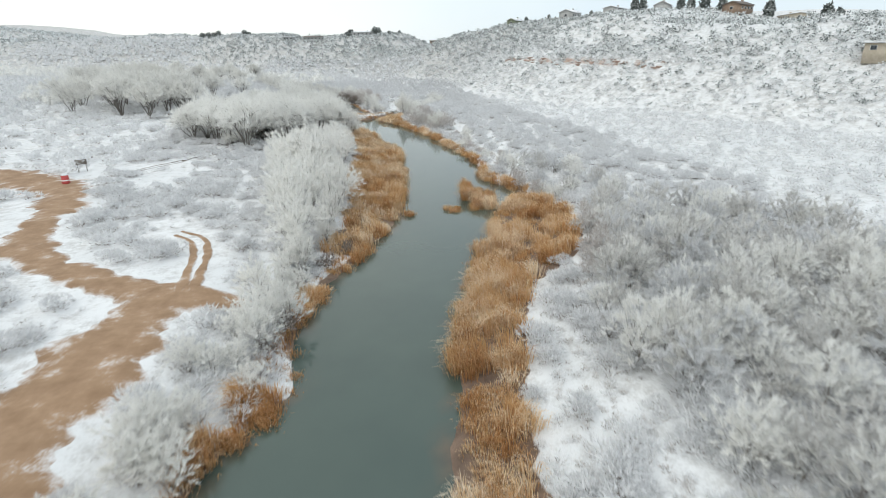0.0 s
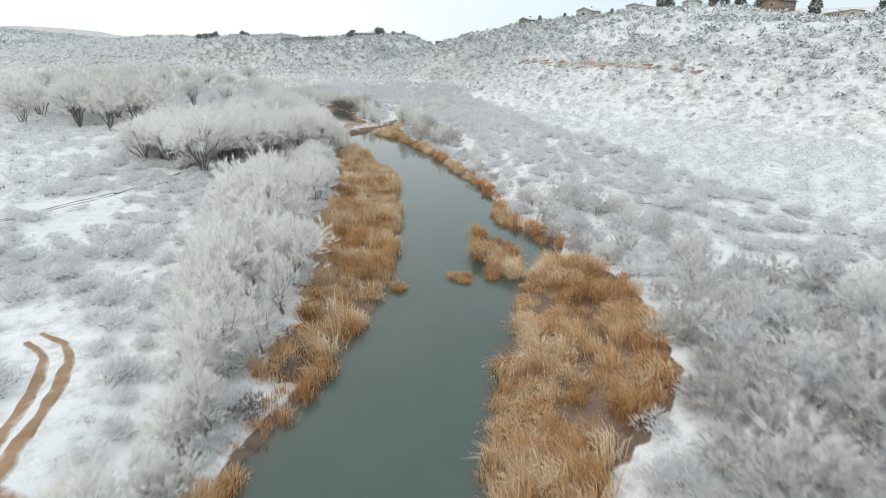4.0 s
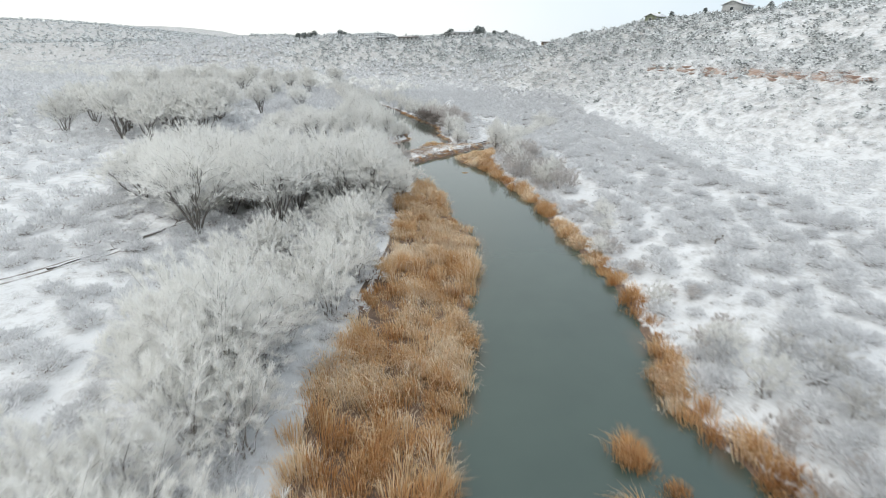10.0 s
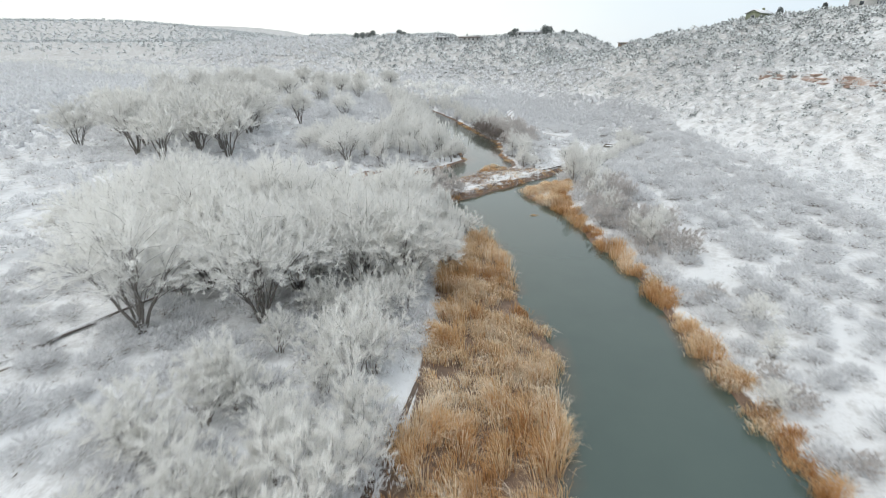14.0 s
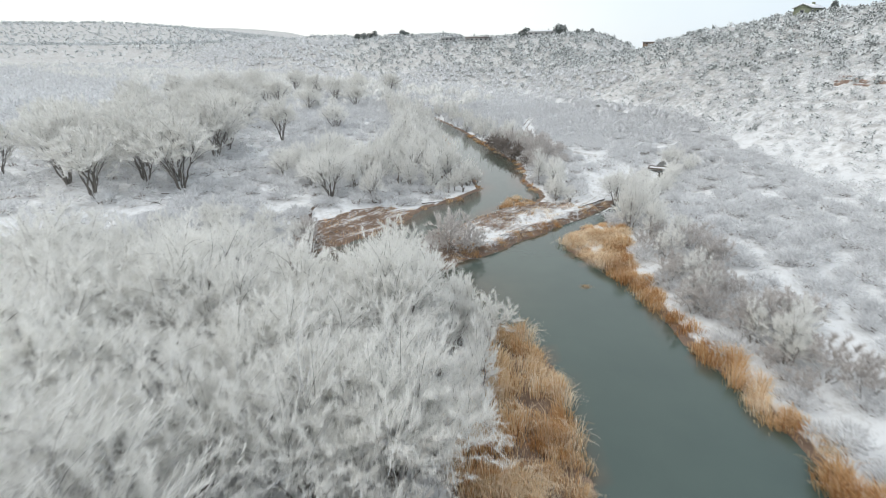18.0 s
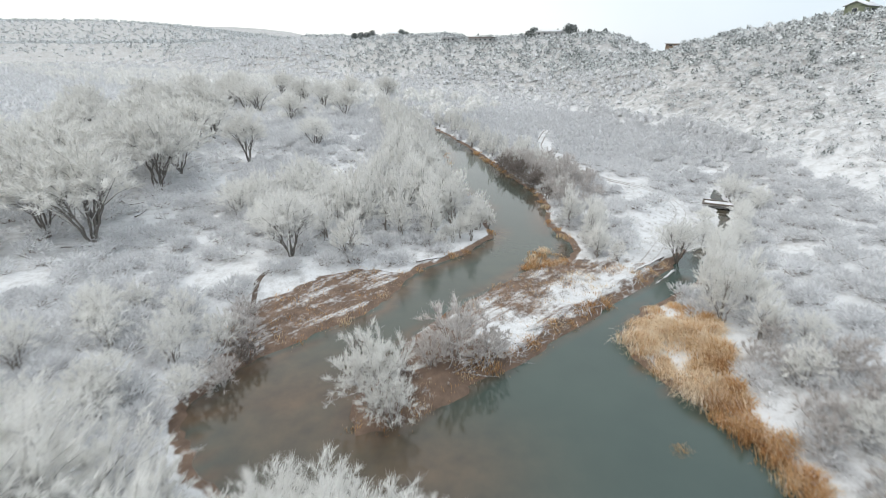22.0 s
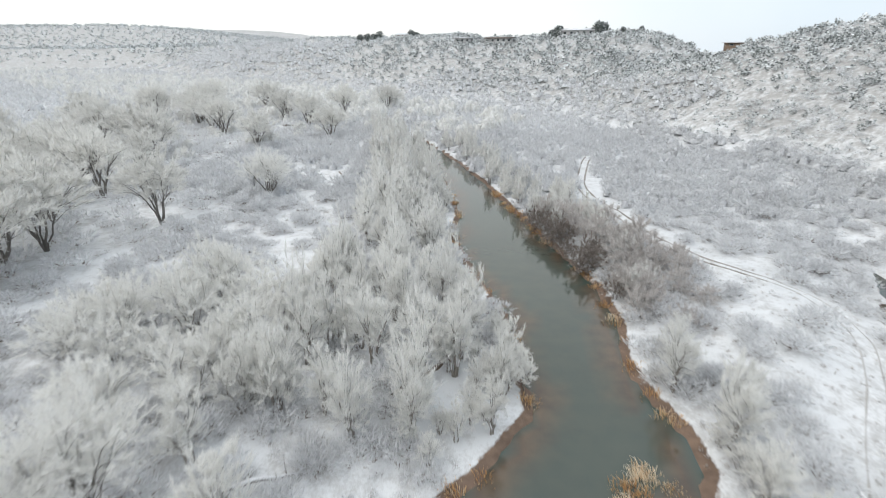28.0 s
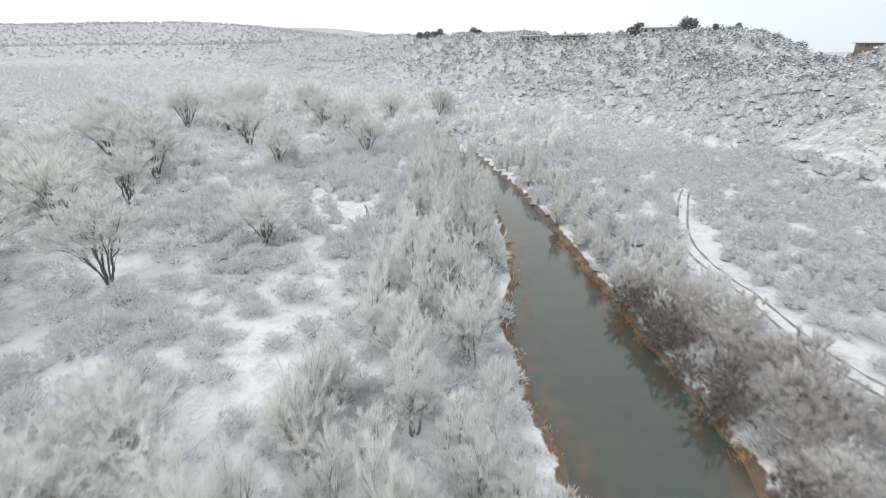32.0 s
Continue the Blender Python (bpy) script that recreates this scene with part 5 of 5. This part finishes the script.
def house(x, y, turn, w, d, h, pitch, wall, roof, label, deck=False, windows=4):
    root = new("house")
    z = float(height(np.array([x]), np.array([y]))[0])
    part("wall", boxes("wall", [(-w / 2, -d / 2, -2.5, w / 2, d / 2, h)], wall), root)
    if pitch > 0.1:
        e, t = 0.5, 0.25
        rise = pitch * d / 2
        v = [(-w / 2 - e, -d / 2 - e, h - 0.15), (w / 2 + e, -d / 2 - e, h - 0.15), (w / 2 + e, 0, h + rise), (-w / 2 - e, 0, h + rise), (-w / 2 - e, d / 2 + e, h - 0.15), (w / 2 + e, d / 2 + e, h - 0.15)]
        v += [(a, b, c + t) for a, b, c in v]
        f = [(0, 1, 2, 3), (3, 2, 5, 4), (9, 8, 7, 6), (10, 11, 8, 9), (0, 6, 7, 1), (5, 11, 10, 4), (1, 7, 8, 2), (2, 8, 11, 5), (3, 9, 6, 0), (4, 10, 9, 3)]
        part("roof", mesh_of("roof", v, f, roof), root)
        for sx in (-1, 1):
            g = [(sx * (w / 2 - e), b, c) for e in (0.02, 0.2) for b, c in ((-d / 2, h - 0.01), (d / 2, h - 0.01), (0, h + rise))]
            part("gable", mesh_of("gable", g, [(0, 1, 2), (5, 4, 3), (0, 3, 4), (0, 4, 1), (1, 4, 5), (1, 5, 2), (2, 5, 3), (2, 3, 0)], wall), root)
    else:
        part("roof", boxes("roof", [(-w / 2 - 0.7, -d / 2 - 0.7, h, w / 2 + 0.7, d / 2 + 0.7, h + 0.35)], roof), root)
    part("chimney", boxes("chimney", [(w * 0.22, -0.4, h, w * 0.22 + 0.8, 0.4, h + pitch * d / 2 + 0.9)], wall), root)
    for k in range(windows):
        cx = -w / 2 + w * (k + 0.5) / windows
        for sy in (-1, 1):
            win = part("window", boxes("window", [(cx - 0.75, sy * (d / 2 + 0.03) - 0.04, h * 0.33, cx + 0.75, sy * (d / 2 + 0.03) + 0.04, h * 0.78)], M_TRIM), root)
            part("pane", boxes("pane", [(cx - 0.62, sy * (d / 2 + 0.07) - 0.02, h * 0.36, cx + 0.62, sy * (d / 2 + 0.07) + 0.02, h * 0.75)], M_PANE), win)
    for sx in (-1, 1):
        win = part("window", boxes("window", [(sx * (w / 2 + 0.03) - 0.04, -0.8, h * 0.33, sx * (w / 2 + 0.03) + 0.04, 0.8, h * 0.78)], M_TRIM), root)
        part("pane", boxes("pane", [(sx * (w / 2 + 0.07) - 0.02, -0.66, h * 0.36, sx * (w / 2 + 0.07) + 0.02, 0.66, h * 0.75)], M_PANE), win)
    if deck:
        part("deck", boxes("deck", [(-w / 2, -d / 2 - 3, 0.1, w / 2, -d / 2 - 0.05, 0.3)], wall), root)
        for k in range(5):
            px = -w / 2 + 0.1 + k * (w - 0.2) / 4
            part("deck_post", boxes("deck_post", [(px - 0.09, -d / 2 - 2.95, -3, px + 0.09, -d / 2 - 2.77, 1.2)], wall), root)
        part("rail", boxes("rail", [(-w / 2, -d / 2 - 2.93, 1.2, w / 2, -d / 2 - 2.8, 1.3)], wall), root)
    root.matrix_basis = Matrix.Translation((x, y, z)) @ Matrix.Rotation(radians(turn), 4, "Z")
    return tagged(root, label, "house")


house(120, 338, 35, 9, 6, 2.8, 0.45, M_WALL_GREEN, M_ROOF_SNOW, "olive-green house with deck and snowy roof on the rim", True, 3)
house(142, 306, 40, 13, 8, 3.4, 0.4, M_WALL_GREY, M_ROOF_SNOW, "grey gabled house with snowy roof on the rim")
house(158, 284, 40, 15, 8, 3.2, 0.25, M_WALL_GREY, M_ROOF_SNOW, "long grey house with low snowy roof on the rim")
house(173, 263, 50, 9, 8, 3.2, 0.5, M_WALL_GREY, M_ROOF_SNOW, "pale house with steep snowy roof on the rim", False, 3)
house(194, 234, 20, 11, 9, 2.8, 0.35, M_WALL_BROWN, M_ROOF_DARK, "brown house with dark gabled roof on the rim")
house(208, 215, 60, 20, 8, 2.8, 0.12, M_WALL_TAN, M_ROOF_SNOW, "long low tan house with snowy roof on the rim", False, 6)
house(143.5, 113, -49, 18, 9, 2.6, 0.0, M_WALL_TAN, M_ROOF_SNOW, "flat-roofed tan stucco house on the hillside", False, 5)
house(38, 496, -10, 17, 8, 3.0, 0.2, M_WALL_GREY, M_ROOF_SNOW, "long low house with snowy roof on the far hill", False, 5)
house(-5, 507, -12, 16, 8, 2.4, 0.12, M_WALL_GREY, M_ROOF_DARK, "long dark-roofed house on the far hill", False, 5)
house(-26, 513, -12, 9, 8, 2.8, 0.0, M_WALL_GREY, M_ROOF_SNOW, "small flat-roofed grey house on the far hill", False, 3)
house(-77, 596, -10, 12, 8, 2.2, 0.25, M_WALL_BROWN, M_ROOF_SNOW, "brown house with snowy roof on the distant bluff", False, 4)
house(83, 384, -15, 17, 7, 1.3, 0.0, M_WALL_BROWN, M_ROOF_SNOW, "low brown house with flat snowy roof in the saddle", False, 5)


def evergreen(places, proto_tall, proto_wide, pointed, label):
    meshes = [evergreen_mesh(401 + k + int(proto_tall * 10), proto_tall, proto_wide, 520, 0.7, M_PINE, pointed) for k in range(3)]
    trunks = [mesh_of("trunk", *tubes([(np.array([(0, 0, -0.8), (0.03, 0, proto_tall * 0.3), (0, 0.02, proto_tall * 0.75)]), np.array([0.22, 0.16, 0.06]))]), M_BARK, True)]
    plant_all("evergreen_tree", [(trunks[0], m) for m in meshes], places, label, "tree", "evergreens on the rims")


evergreen([(27.5, 496, 1.2), (24, 497, 0.9), (48.3, 491, 1.35), (51, 492, 1.1), (-112, 599, 1.0), (-106, 598, 1.1), (-101, 598, 1.0), (-96, 597, 1.1), (-71, 592, 1.1), (-67, 592, 0.9), (60, 487, 0.6), (68, 480, 0.5)],
          5.0, 2.6, 0.2, "dark rounded evergreen tree beside a hilltop house")
evergreen([(163, 273, 1.5), (166, 270, 1.4), (177, 254, 1.3), (180, 250, 1.2), (184, 245, 1.5), (188.5, 238, 1.3), (201, 222, 1.5), (214, 203, 1.7), (217, 200, 1.4), (133, 316, 0.7), (124, 330, 0.8), (149, 294, 0.8)],
          5.0, 1.9, 0.55, "dark evergreen tree standing among rim houses")


# ---- rock ledge ----
def rock_ledge():
    rng = random.Random(9)
    root = new("rock_outcrop")
    root.location = (103, 210, 0)
    for row in range(3):
        y = 165.0
        while y < 262:
            w, deep, tall = rng.uniform(1.6, 4.5), rng.uniform(1.2, 2.2), rng.uniform(0.5, 0.95)
            if rng.random() < 0.5 - 0.1 * row:
                across = np.arange(60, 150, 0.5)
                x = float(across[np.argmin(np.abs(height(across, across * 0 + y) - 17.3 - 0.75 * row - 0.5 * math.sin(y * 0.11)))]) + rng.uniform(-0.4, 0.4)
                z = float(height(np.array([x - deep / 2]), np.array([y]))[0])
                bm = bmesh.new()
                bmesh.ops.create_cube(bm, size=1)
                for v in bm.verts:
                    v.co = Vector((v.co.x * deep * rng.uniform(0.8, 1.1), v.co.y * w * rng.uniform(0.85, 1.0), v.co.z * tall * rng.uniform(0.75, 1.1)))
                bmesh.ops.bevel(bm, geom=bm.edges[:], offset=0.07, segments=1, affect="EDGES")
                me = bpy.data.meshes.new("rock_slab")
                bm.to_mesh(me)
                bm.free()
                me.materials.append(M_ROCK)
                ob = part("rock_slab", me, root)
                ob.location = (x - 103, y - 210, z + tall * 0.25)
                ob.rotation_euler = (rng.uniform(-0.1, 0.1), rng.uniform(-0.08, 0.12), rng.uniform(-0.25, 0.25))
            y += w * 0.9
    return tagged(root, "layered red sandstone ledge showing through the snowy slope", "rock outcrop")


rock_ledge()


# ---- logs, dam sticks, barrel and sign ----
def log(x0, y0, x1, y1, r, label, rise=0.0, stubs=3, seed=1):
    rng = np.random.RandomState(seed)
    h = height(np.array([x0, x1]), np.array([y0, y1]))
    a, b = np.array([x0, y0, h[0] + r * 0.7 + rise]), np.array([x1, y1, h[1] + r * 0.5])
    root = new("fallen_log")
    pts = a + (b - a) * np.linspace(0, 1, 9)[:, None] + rng.normal(0, r * 0.35, (9, 3))
    rad = np.linspace(r, r * 0.4, 9)
    ends = np.concatenate([pts[:1] - (pts[1] - pts[0]) * 0.02, pts, pts[-1:] + (pts[-1] - pts[-2]) * 0.02])
    v, f = tubes([(ends - pts[0], np.r_[r * 0.05, rad, r * 0.05])], 8)
    part("log_body", mesh_of("log_body", v, f, M_LOG, True), root)
    for k in range(stubs):
        i = rng.randint(3, 8)
        d = unit(rng.normal(0, 1, 3) + [0, 0, 0.8])
        sp, sr = limb(rng, pts[i] - pts[0], d, r * rng.uniform(4, 9), rad[i] * 0.4, rad[i] * 0.12, 4, 0.2, 0.05)
        v, f = tubes([(sp, sr)], 5)
        part("branch_stub", mesh_of("branch_stub", v, f, M_LOG, True), root)
    root.location = pts[0]
    return tagged(root, label, "log")


log(-31.5, 125, -23.4, 143, 0.25, "long fallen trunk lying on snow under a cottonwood", 0.2, 6, 3)
log(-31, 135.2, -26, 141.8, 0.15, "thin fallen trunk lying on snow under a cottonwood", 0.2, 3, 14)
log(-36, 117.5, -31.8, 124.8, 0.16, "frosted fallen trunk among low brush", 0.1, 3, 15)
log(-14.6, 111.5, -11.6, 113.6, 0.16, "short fallen log dusted with snow", 0, 4, 4)
log(41, 93.5, 45.5, 88.5, 0.16, "bent dead branch lying in the snow", 0.1, 4, 5)
log(-9, 203.6, -5.6, 206.2, 0.14, "pale driftwood branch at the creek's edge", 0.1, 3, 6)
log(22.4, 206.5, 17.6, 201.5, 0.2, "dark fallen trunk across the snowy spit", 0.1, 2, 7)
log(23.6, 204.8, 19.5, 199.8, 0.17, "dark fallen trunk across the snowy spit", 0.1, 2, 8)
log(-18, 203, -14, 206.5, 0.2, "leaning broken trunk among bank trees", 1.2, 3, 9)
log(-62, 222, -53, 214, 0.2, "fallen dead trunk under the cottonwoods", 0.1, 4, 10)
log(-50, 219, -44, 223, 0.18, "fallen dead trunk under the cottonwoods", 0.1, 4, 11)
log(-57, 197, -49, 193, 0.2, "fallen dead trunk under the cottonwoods", 0.1, 5, 12)
log(26.4, 86.5, 30.2, 83.5, 0.13, "dead branch on the snowy river bank", 0.05, 3, 13)


for k, (x, y, turn) in enumerate([(-53.5, 199.5, 0.4), (-60, 207, 2.0), (-47, 204, 1.1), (-55, 228, 0.2), (-64, 226, 2.6), (-52, 212, 1.7), (-45, 211, 2.9), (-58, 216, 0.9)]):
    log(x, y, x + 4.2 * math.cos(turn), y + 4.2 * math.sin(turn), 0.13, "broken frosty branch lying under the cottonwoods", 0.1, 5, 20 + k)


def footbridge(x, y, turn):
    """A short plank bridge on two stringer logs over the side channel."""
    root = new("footbridge")
    rng = random.Random(12)
    for side in (-1.15, 1.15):
        v, f = tubes([(np.array([(-2.7, side, 0.05), (-1, side, 0.1), (1, side, 0.1), (2.7, side, 0.05)]), np.array([0.2, 0.19, 0.18, 0.17]))], 8)
        part("stringer_log", mesh_of("stringer_log", v, f, M_LOG, True), root)
    for k in range(17):
        px = -2.5 + k * 0.31
        part("plank", boxes("plank", [(px - 0.14, -1.45 + rng.uniform(-0.1, 0.1), 0.26, px + 0.14, 1.45 + rng.uniform(-0.1, 0.1), 0.33 + rng.uniform(0, 0.02))], M_POST), root)
    for side in (-1.3, 1.3):
        part("kerb_beam", boxes("kerb_beam", [(-2.5, side - 0.09, 0.352, 2.5, side + 0.09, 0.52)], M_POST), root)
    xs, ys = np.linspace(-2.3, 2.3, 16), np.linspace(-1.1, 1.1, 9)
    gx, gy = np.meshgrid(xs, ys)
    edge = np.minimum(np.minimum(gx + 2.3, 2.3 - gx), np.minimum(gy + 1.1, 1.1 - gy))
    me, _, _ = grid_mesh("snow_cover", xs, ys, 0.33 + 0.12 * smooth(0, 0.4, edge) + 0.06 * fbm(gx, gy, 1.0, 3), M_ROOF_SNOW)
    part("snow_cover", me, root, "uneven fresh snow")
    root.matrix_basis = Matrix.Translation((x, y, 0.5)) @ Matrix.Rotation(turn, 4, "Z")
    return tagged(root, "small snow-covered plank bridge over a dark side channel", "bridge")


def beaver_dam():
    """Sticks laid along the dam's front, half buried in snow."""
    rng = np.random.RandomState(77)
    line = resample([(*p, 0) for p in DAM_FRONT], 0.2)
    root = new("stick_dam")
    root.location = (8, 190, 0)
    for k in range(230):
        c = line[rng.randint(len(line))]
        x, y = c[0] - rng.uniform(-0.3, 2.2) * 0.72, c[1] + rng.uniform(-0.3, 2.2) * 0.72
        z = max(float(height(np.array([x]), np.array([y]))[0]), 0.0) + rng.uniform(0.02, 0.2)
        az = math.atan2(1, 1) + rng.normal(0, 0.6)
        d = np.array([math.cos(az), math.sin(az), rng.normal(0, 0.12)])
        n, r = rng.uniform(0.3, 1.1), rng.uniform(0.012, 0.035)
        mid = np.array([x - 8, y - 190, z])
        v, f = tubes([(np.array([mid - d * n, mid + rng.normal(0, 0.06, 3), mid + d * n]), np.array([r, r, r * 0.4]))], 5)
        part("stick", mesh_of("stick", v, f, M_BARK), root)
    return tagged(root, "low snow-covered stick dam curving across the river", "dam")


beaver_dam()

M_RED = plain_material("faded_red_paint", (0.42, 0.05, 0.05), (0.52, 0.09, 0.08), 0.5)
M_WHITE = plain_material("white_panel", (0.68, 0.68, 0.68), (0.80, 0.80, 0.80), 0.5)
M_POST = plain_material("weathered_post", (0.14, 0.12, 0.10), (0.24, 0.21, 0.18), 0.9)


def lathe(profile, sides=18):
    verts, faces = [], []
    for r, z in profile:
        verts += [(r * math.cos(a), r * math.sin(a), z) for a in (2 * math.pi * k / sides for k in range(sides))]
    for i in range(len(profile) - 1):
        for k in range(sides):
            j = (k + 1) % sides
            faces.append((i * sides + k, i * sides + j, (i + 1) * sides + j, (i + 1) * sides + k))
    return verts, faces


def red_barrier(x, y):
    root = new("barrier_drum")
    part("drum", mesh_of("drum", *lathe([(0.02, 0), (0.62, 0), (0.62, 0.5), (0.58, 0.55), (0.58, 1.0), (0.55, 1.05), (0.55, 1.45), (0.5, 1.55), (0.02, 1.58)]), M_RED, True), root)
    part("band", mesh_of("band", *lathe([(0.60, 0.58), (0.61, 0.58), (0.61, 0.78), (0.60, 0.78)]), M_WHITE), root, "white reflective band")
    part("snow_cap", mesh_of("snow_cap", *lathe([(0.52, 1.56), (0.5, 1.64), (0.3, 1.72), (0.02, 1.74)]), M_ROOF_SNOW, True), root, "cap of fresh snow")
    root.matrix_basis = stand(x, y, 0.3)
    return tagged(root, "red drum with white band at the road's edge", "drum")


def notice_sign(x, y):
    root = new("notice_sign")
    for dx in (-0.7, 0.7):
        part("post", boxes("post", [(dx - 0.06, -0.06, -0.4, dx + 0.06, 0.06, 2.5)], M_POST), root)
    board = part("board", boxes("board", [(-0.95, -0.1, 1.5, 0.95, -0.062, 2.4)], M_POST), root, "dark notice board")
    for k in range(3):
        part("text_bar", boxes("text_bar", [(-0.7, -0.108, 2.15 - 0.22 * k, 0.7 - 0.25 * k, -0.101, 2.22 - 0.22 * k)], M_WHITE), board)
    part("snow_cap", boxes("snow_cap", [(-0.97, -0.14, 2.4, 0.97, 0.02, 2.48)], M_ROOF_SNOW), root, "strip of snow")
    root.matrix_basis = stand(x, y, 0.4)
    return tagged(root, "dark notice board on two posts by the parking area", "sign")


footbridge(40.4, 233.6, radians(-22))
red_barrier(-51.8, 102.5)
notice_sign(-52.5, 112)


def fence_posts(x, y):
    root = new("post_pair")
    for dx in (0, 0.9):
        part("post", boxes("post", [(dx - 0.07, -0.07, -0.4, dx + 0.07, 0.07, 1.1)], M_POST), root)
    part("crossbar", boxes("crossbar", [(-0.05, -0.04, 0.55, 0.95, 0.04, 0.65)], M_POST), root)
    root.matrix_basis = stand(x, y, 0.2)
    return tagged(root, "two short weathered posts with a crossbar in snow", "fence post")


fence_posts(40.2, 122.4)
